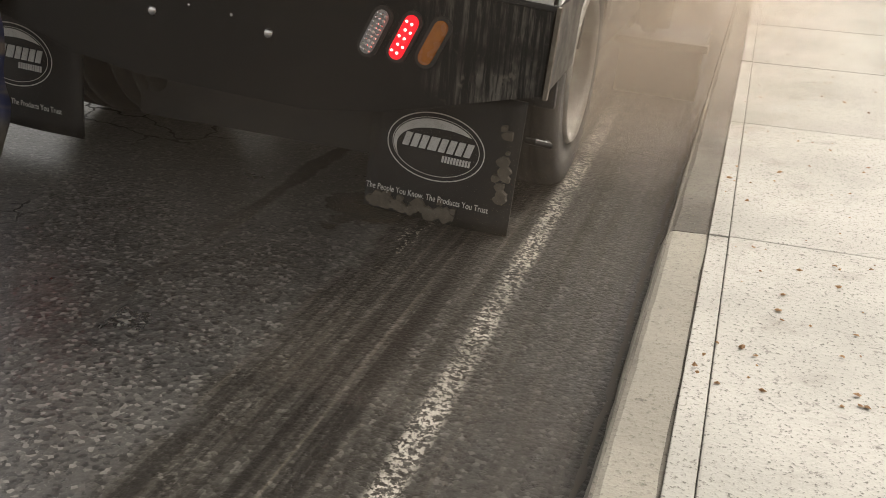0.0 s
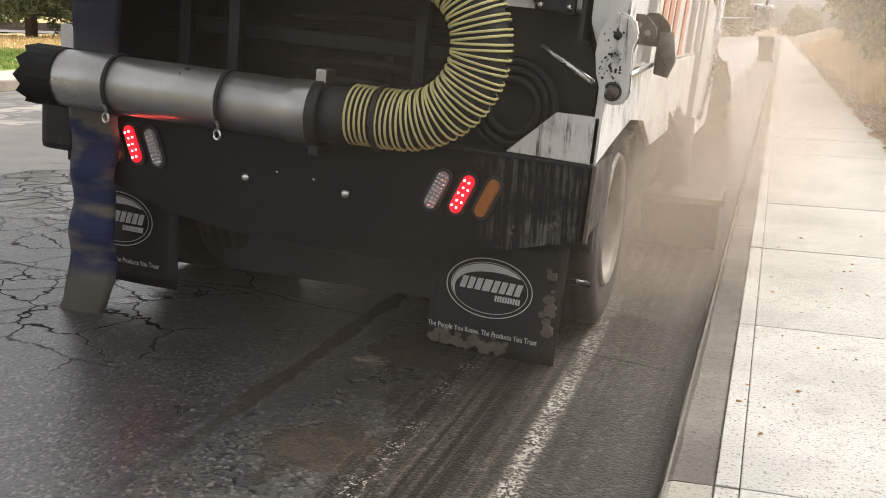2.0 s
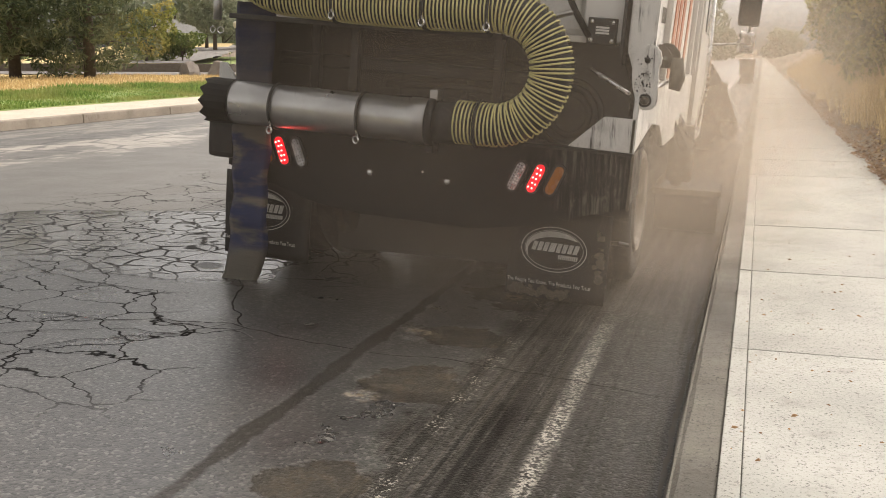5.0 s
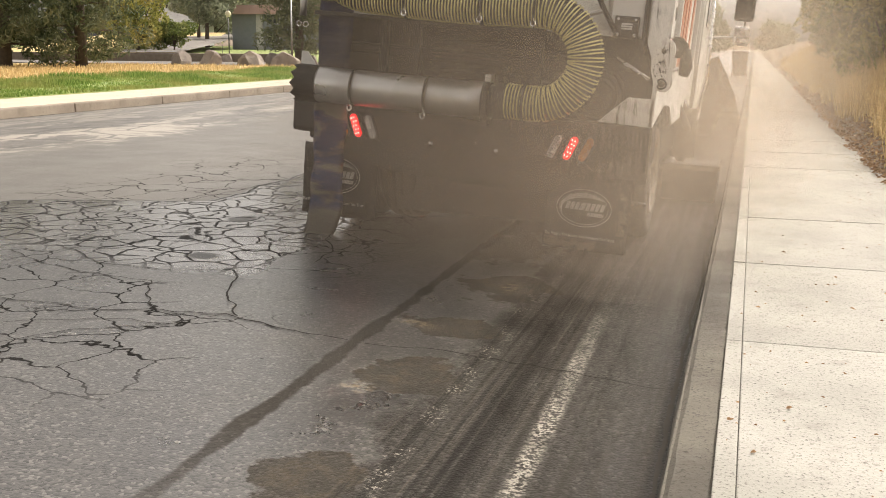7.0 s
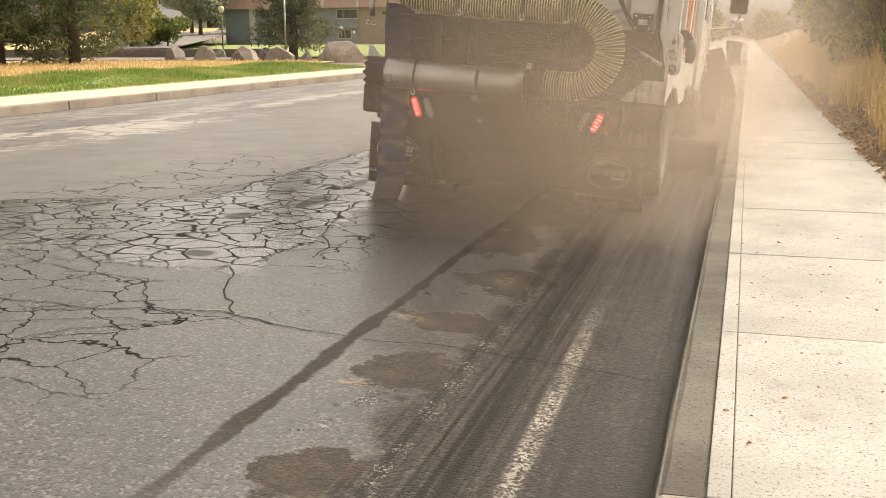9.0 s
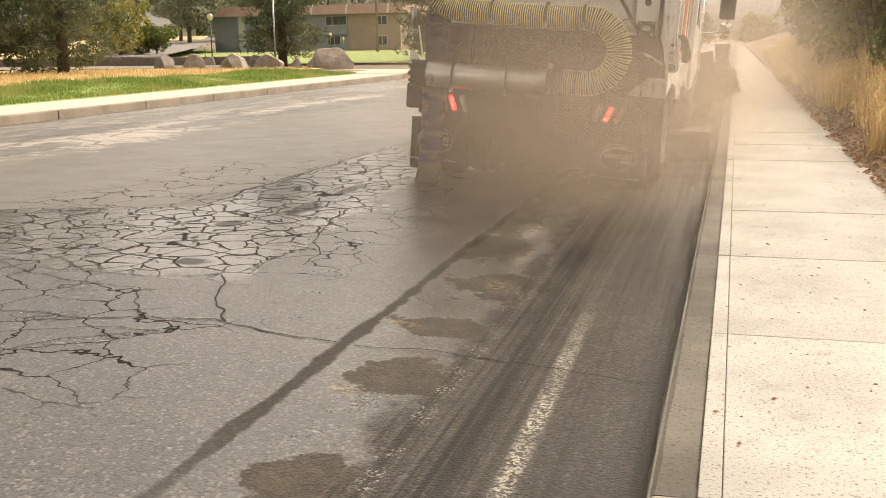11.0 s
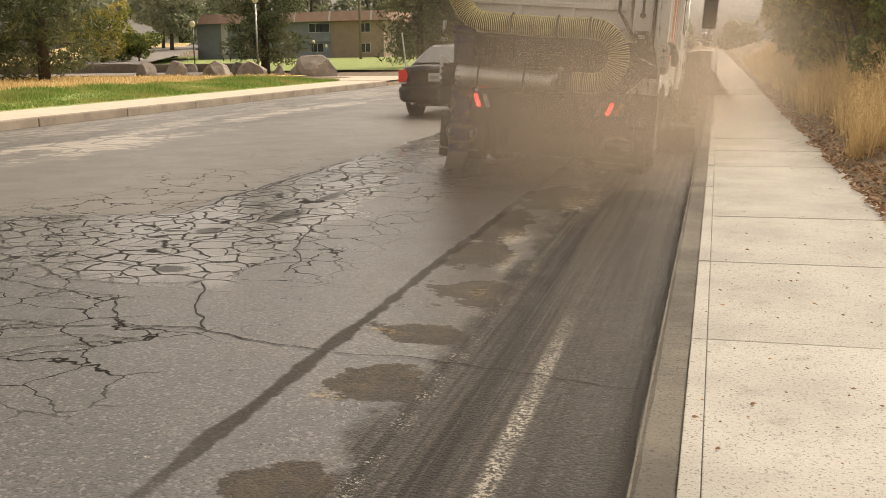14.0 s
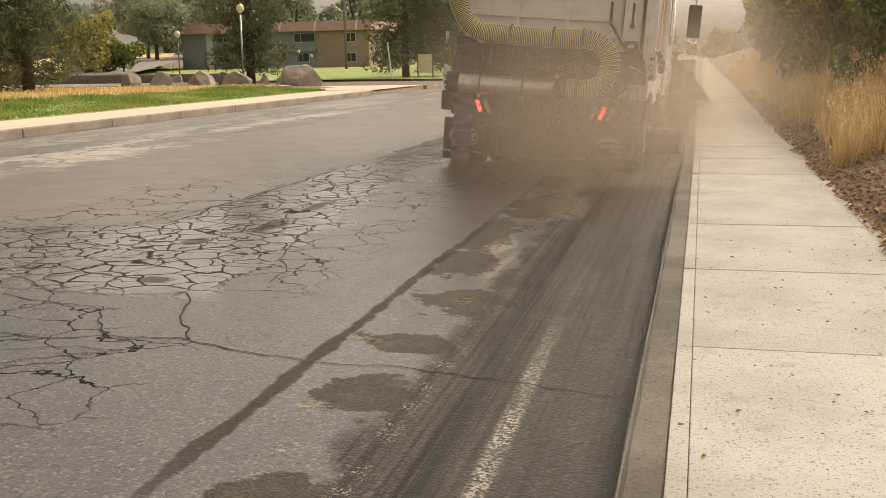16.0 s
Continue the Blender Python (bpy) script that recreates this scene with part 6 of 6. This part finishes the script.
            for k in range(5):
                for d in (-0.16, 0.16):
                    a = k * 2 * math.pi / 5 + d
                    tube(bm, [(s * 0.085, 0.04 * math.cos(a), 0.04 * math.sin(a)), (s * 0.09, 0.2 * math.cos(a), 0.2 * math.sin(a))], [0.022, 0.016], 6)
            part("spokes", bm, "alloy", w, "paired alloy spokes")
            part("hub", lathe(bmesh.new(), [(0.06, s * 0.07), (0.05, s * 0.1), (0.001, s * 0.105)], (0, 0, 0), seg=16), "alloy", w)
            wheels.append(w)
    for me in {o.data for o in car.children_recursive if o.type == "MESH" and o not in wheels and o.parent not in wheels}:
        me.transform(Matrix.Diagonal((0.9, 0.96, 0.895, 1)))
    return car, wheels


def loft_side(s, poly, w=0.86):
    bm = bmesh.new()
    a = [bm.verts.new((s * (w + 0.03), y, z)) for y, z in poly]
    b = [bm.verts.new((s * (w - 0.15), y, z)) for y, z in poly]
    bm.faces.new(a)
    bm.faces.new(b[::-1])
    for i in range(len(poly)):
        j = (i + 1) % len(poly)
        bm.faces.new((a[i], a[j], b[j], b[i]))
    bmesh.ops.bevel(bm, geom=bm.edges[:], offset=0.015, segments=2, affect="EDGES")
    return bm


M["lamp_tail"] = glow("red_tail_light", (1.0, 0.03, 0.02), 0.12, (0.4, 0.012, 0.012))


# ---- dust ----
def build_dust():
    """Rigid puffs of thin dust. Each goes along with the sweeper until it is shed, then hangs and drifts."""
    bm = bmesh.new()
    bmesh.ops.create_icosphere(bm, subdivisions=4, radius=1.0)
    for v in bm.verts:
        n = v.co.normalized()
        v.co = n * (1 + 0.1 * noise.noise(n * 1.6 + Vector((4, 0, 0))) + 0.05 * noise.noise(n * 4))
        v.co.y *= 0.28
    me = {}
    for k in ("dust", "dust_thick"):
        m = bpy.data.meshes.new("dust_puff")
        bm.to_mesh(m)
        for q in m.polygons:
            q.use_smooth = True
        m.materials.append(M[k])
        me[k] = m
    bm.free()
    rng = random.Random(5)
    puffs = []

    def puff(kind, r, x, z, y_of):
        o = new("dust_puff", me[kind])
        o.scale = (r, r, r * 0.85)
        tagged(o, "thin tan dust cloud stirred up by the sweeper", "dust", "dust behind the sweeper")
        spin = rng.uniform(0, 360)
        rows = []
        for t in lin(0, 16, 16):
            y, lag = y_of(t)
            rows.append((t, pose(x + 0.06 * lag, y, z + 0.03 * lag, 0, spin + 2.0 * t, 6 * math.sin(t * 0.3 + spin))))
        puffs.append((o, rows))

    def trail(off, shed, drift=0.12):
        def f(t):
            if t <= shed:
                return truck_y(t) + off, 0.0
            return truck_y(shed) + off + drift * (t - shed), t - shed
        return f

    def follow(a, b, t1=12.0, t0=0.0):
        def f(t):
            u = max(0.0, min(1.0, (t - t0) / (t1 - t0)))
            u = u * u * (3 - 2 * u)
            return truck_y(t) + a + (b - a) * u, 0.0
        return f
    # churning beside and ahead of the broom
    for x, z, off, r, kind in ((0.8, 0.55, 4.1, 0.8, "dust_thick"), (0.95, 0.8, 4.3, 1.0, "dust_thick"), (1.1, 0.9, 4.4, 1.2, "dust_thick"), (0.75, 0.45, 4.0, 0.7, "dust"), (1.2, 1.1, 5.0, 1.5, "dust_thick"), (1.4, 1.3, 7.0, 2.0, "dust_thick"), (1.0, 1.6, 10.0, 3.0, "dust_thick"), (1.5, 1.5, 8.5, 2.2, "dust_thick"), (1.8, 1.8, 12.0, 2.6, "dust_thick"), (1.3, 0.8, 4.2, 1.1, "dust"), (2.4, 2.2, 16.0, 3.2, "dust_thick")):
        puff(kind, r, x, z, follow(off, off - (2.2 if off < 5 else 0.5)))
    for x, z, r in ((-0.9, 0.5, 0.9), (-0.2, 0.45, 1.1), (0.5, 0.6, 1.2), (0.1, 0.7, 1.4)):
        puff("dust_thick", r, x, z, follow(1.6, -0.75 + 0.2 * x, 7.2, 3.6))
    # spreading behind the truck, more as the seconds pass
    for i in range(9):
        puff("dust_thick" if i % 3 == 0 else "dust", rng.uniform(1.2, 1.7), rng.uniform(-0.7, 0.5), rng.uniform(0.5, 1.1), follow(1.2 + 0.1 * i, -0.35 - 0.3 * i, 11 + 0.3 * i))
    for x, z, r in ((0.0, 0.6, 2.0), (0.2, 1.0, 1.8), (-0.9, 0.9, 1.6)):
        puff("dust", r, x, z, follow(0.9 if x else -0.45, -0.9, 5.6, 2.6))
    # shed along the way and left hanging
    for i in range(9):
        puff("dust", rng.uniform(0.9, 1.5), rng.uniform(-0.5, 0.9), rng.uniform(0.35, 0.7), trail(1.2, 3.0 + 1.25 * i))
    for i in range(5):
        puff("dust", rng.uniform(1.0, 1.4), rng.uniform(0.9, 1.6), rng.uniform(0.5, 1.0), trail(2.6, 3.0 + 2.2 * i))
    return puffs


def other_motions():
    for o, rows in dust:
        walk(o, rows)
    speed, r = 13.2, 0.32

    def car_y(t):
        return 9.35 + speed * (t - 13.3)
    walk(car, [(t, pose(-3.96 + 0.04 * (car_y(t) - 9.35), car_y(t), 0.135, 0, 0.4, -2.5)) for t in (0, 3, 6, 9, 11, 12, 12.5, 13, 13.5, 14, 14.5, 15, 15.5, 16)])
    for w in car_wheels:
        x, y, z = w.location
        walk(w, [(k / FPS, pose(x, y, z, -math.degrees(speed * k / FPS / r), 0, 0)) for k in range(0, 16 * FPS + 1)])


build_street()
build_pavement()
build_ground()
truck, truck_wheels = build_sweeper()
build_bank()
build_far()
car, car_wheels = build_car()
dust = build_dust()


def motions():
    walk(truck, [(t, pose(-0.62, y, 0.063, 0, 2.2, 0)) for t, y in TRUCK_Y])
    for w in truck_wheels:
        x, y, z = w.location
        walk(w, [(t, pose(x, y, z, math.degrees(-(truck_y(t) - 2.83) / 0.45), 0, 0)) for t in lin(0, 16, 32)])
    other_motions()


motions()
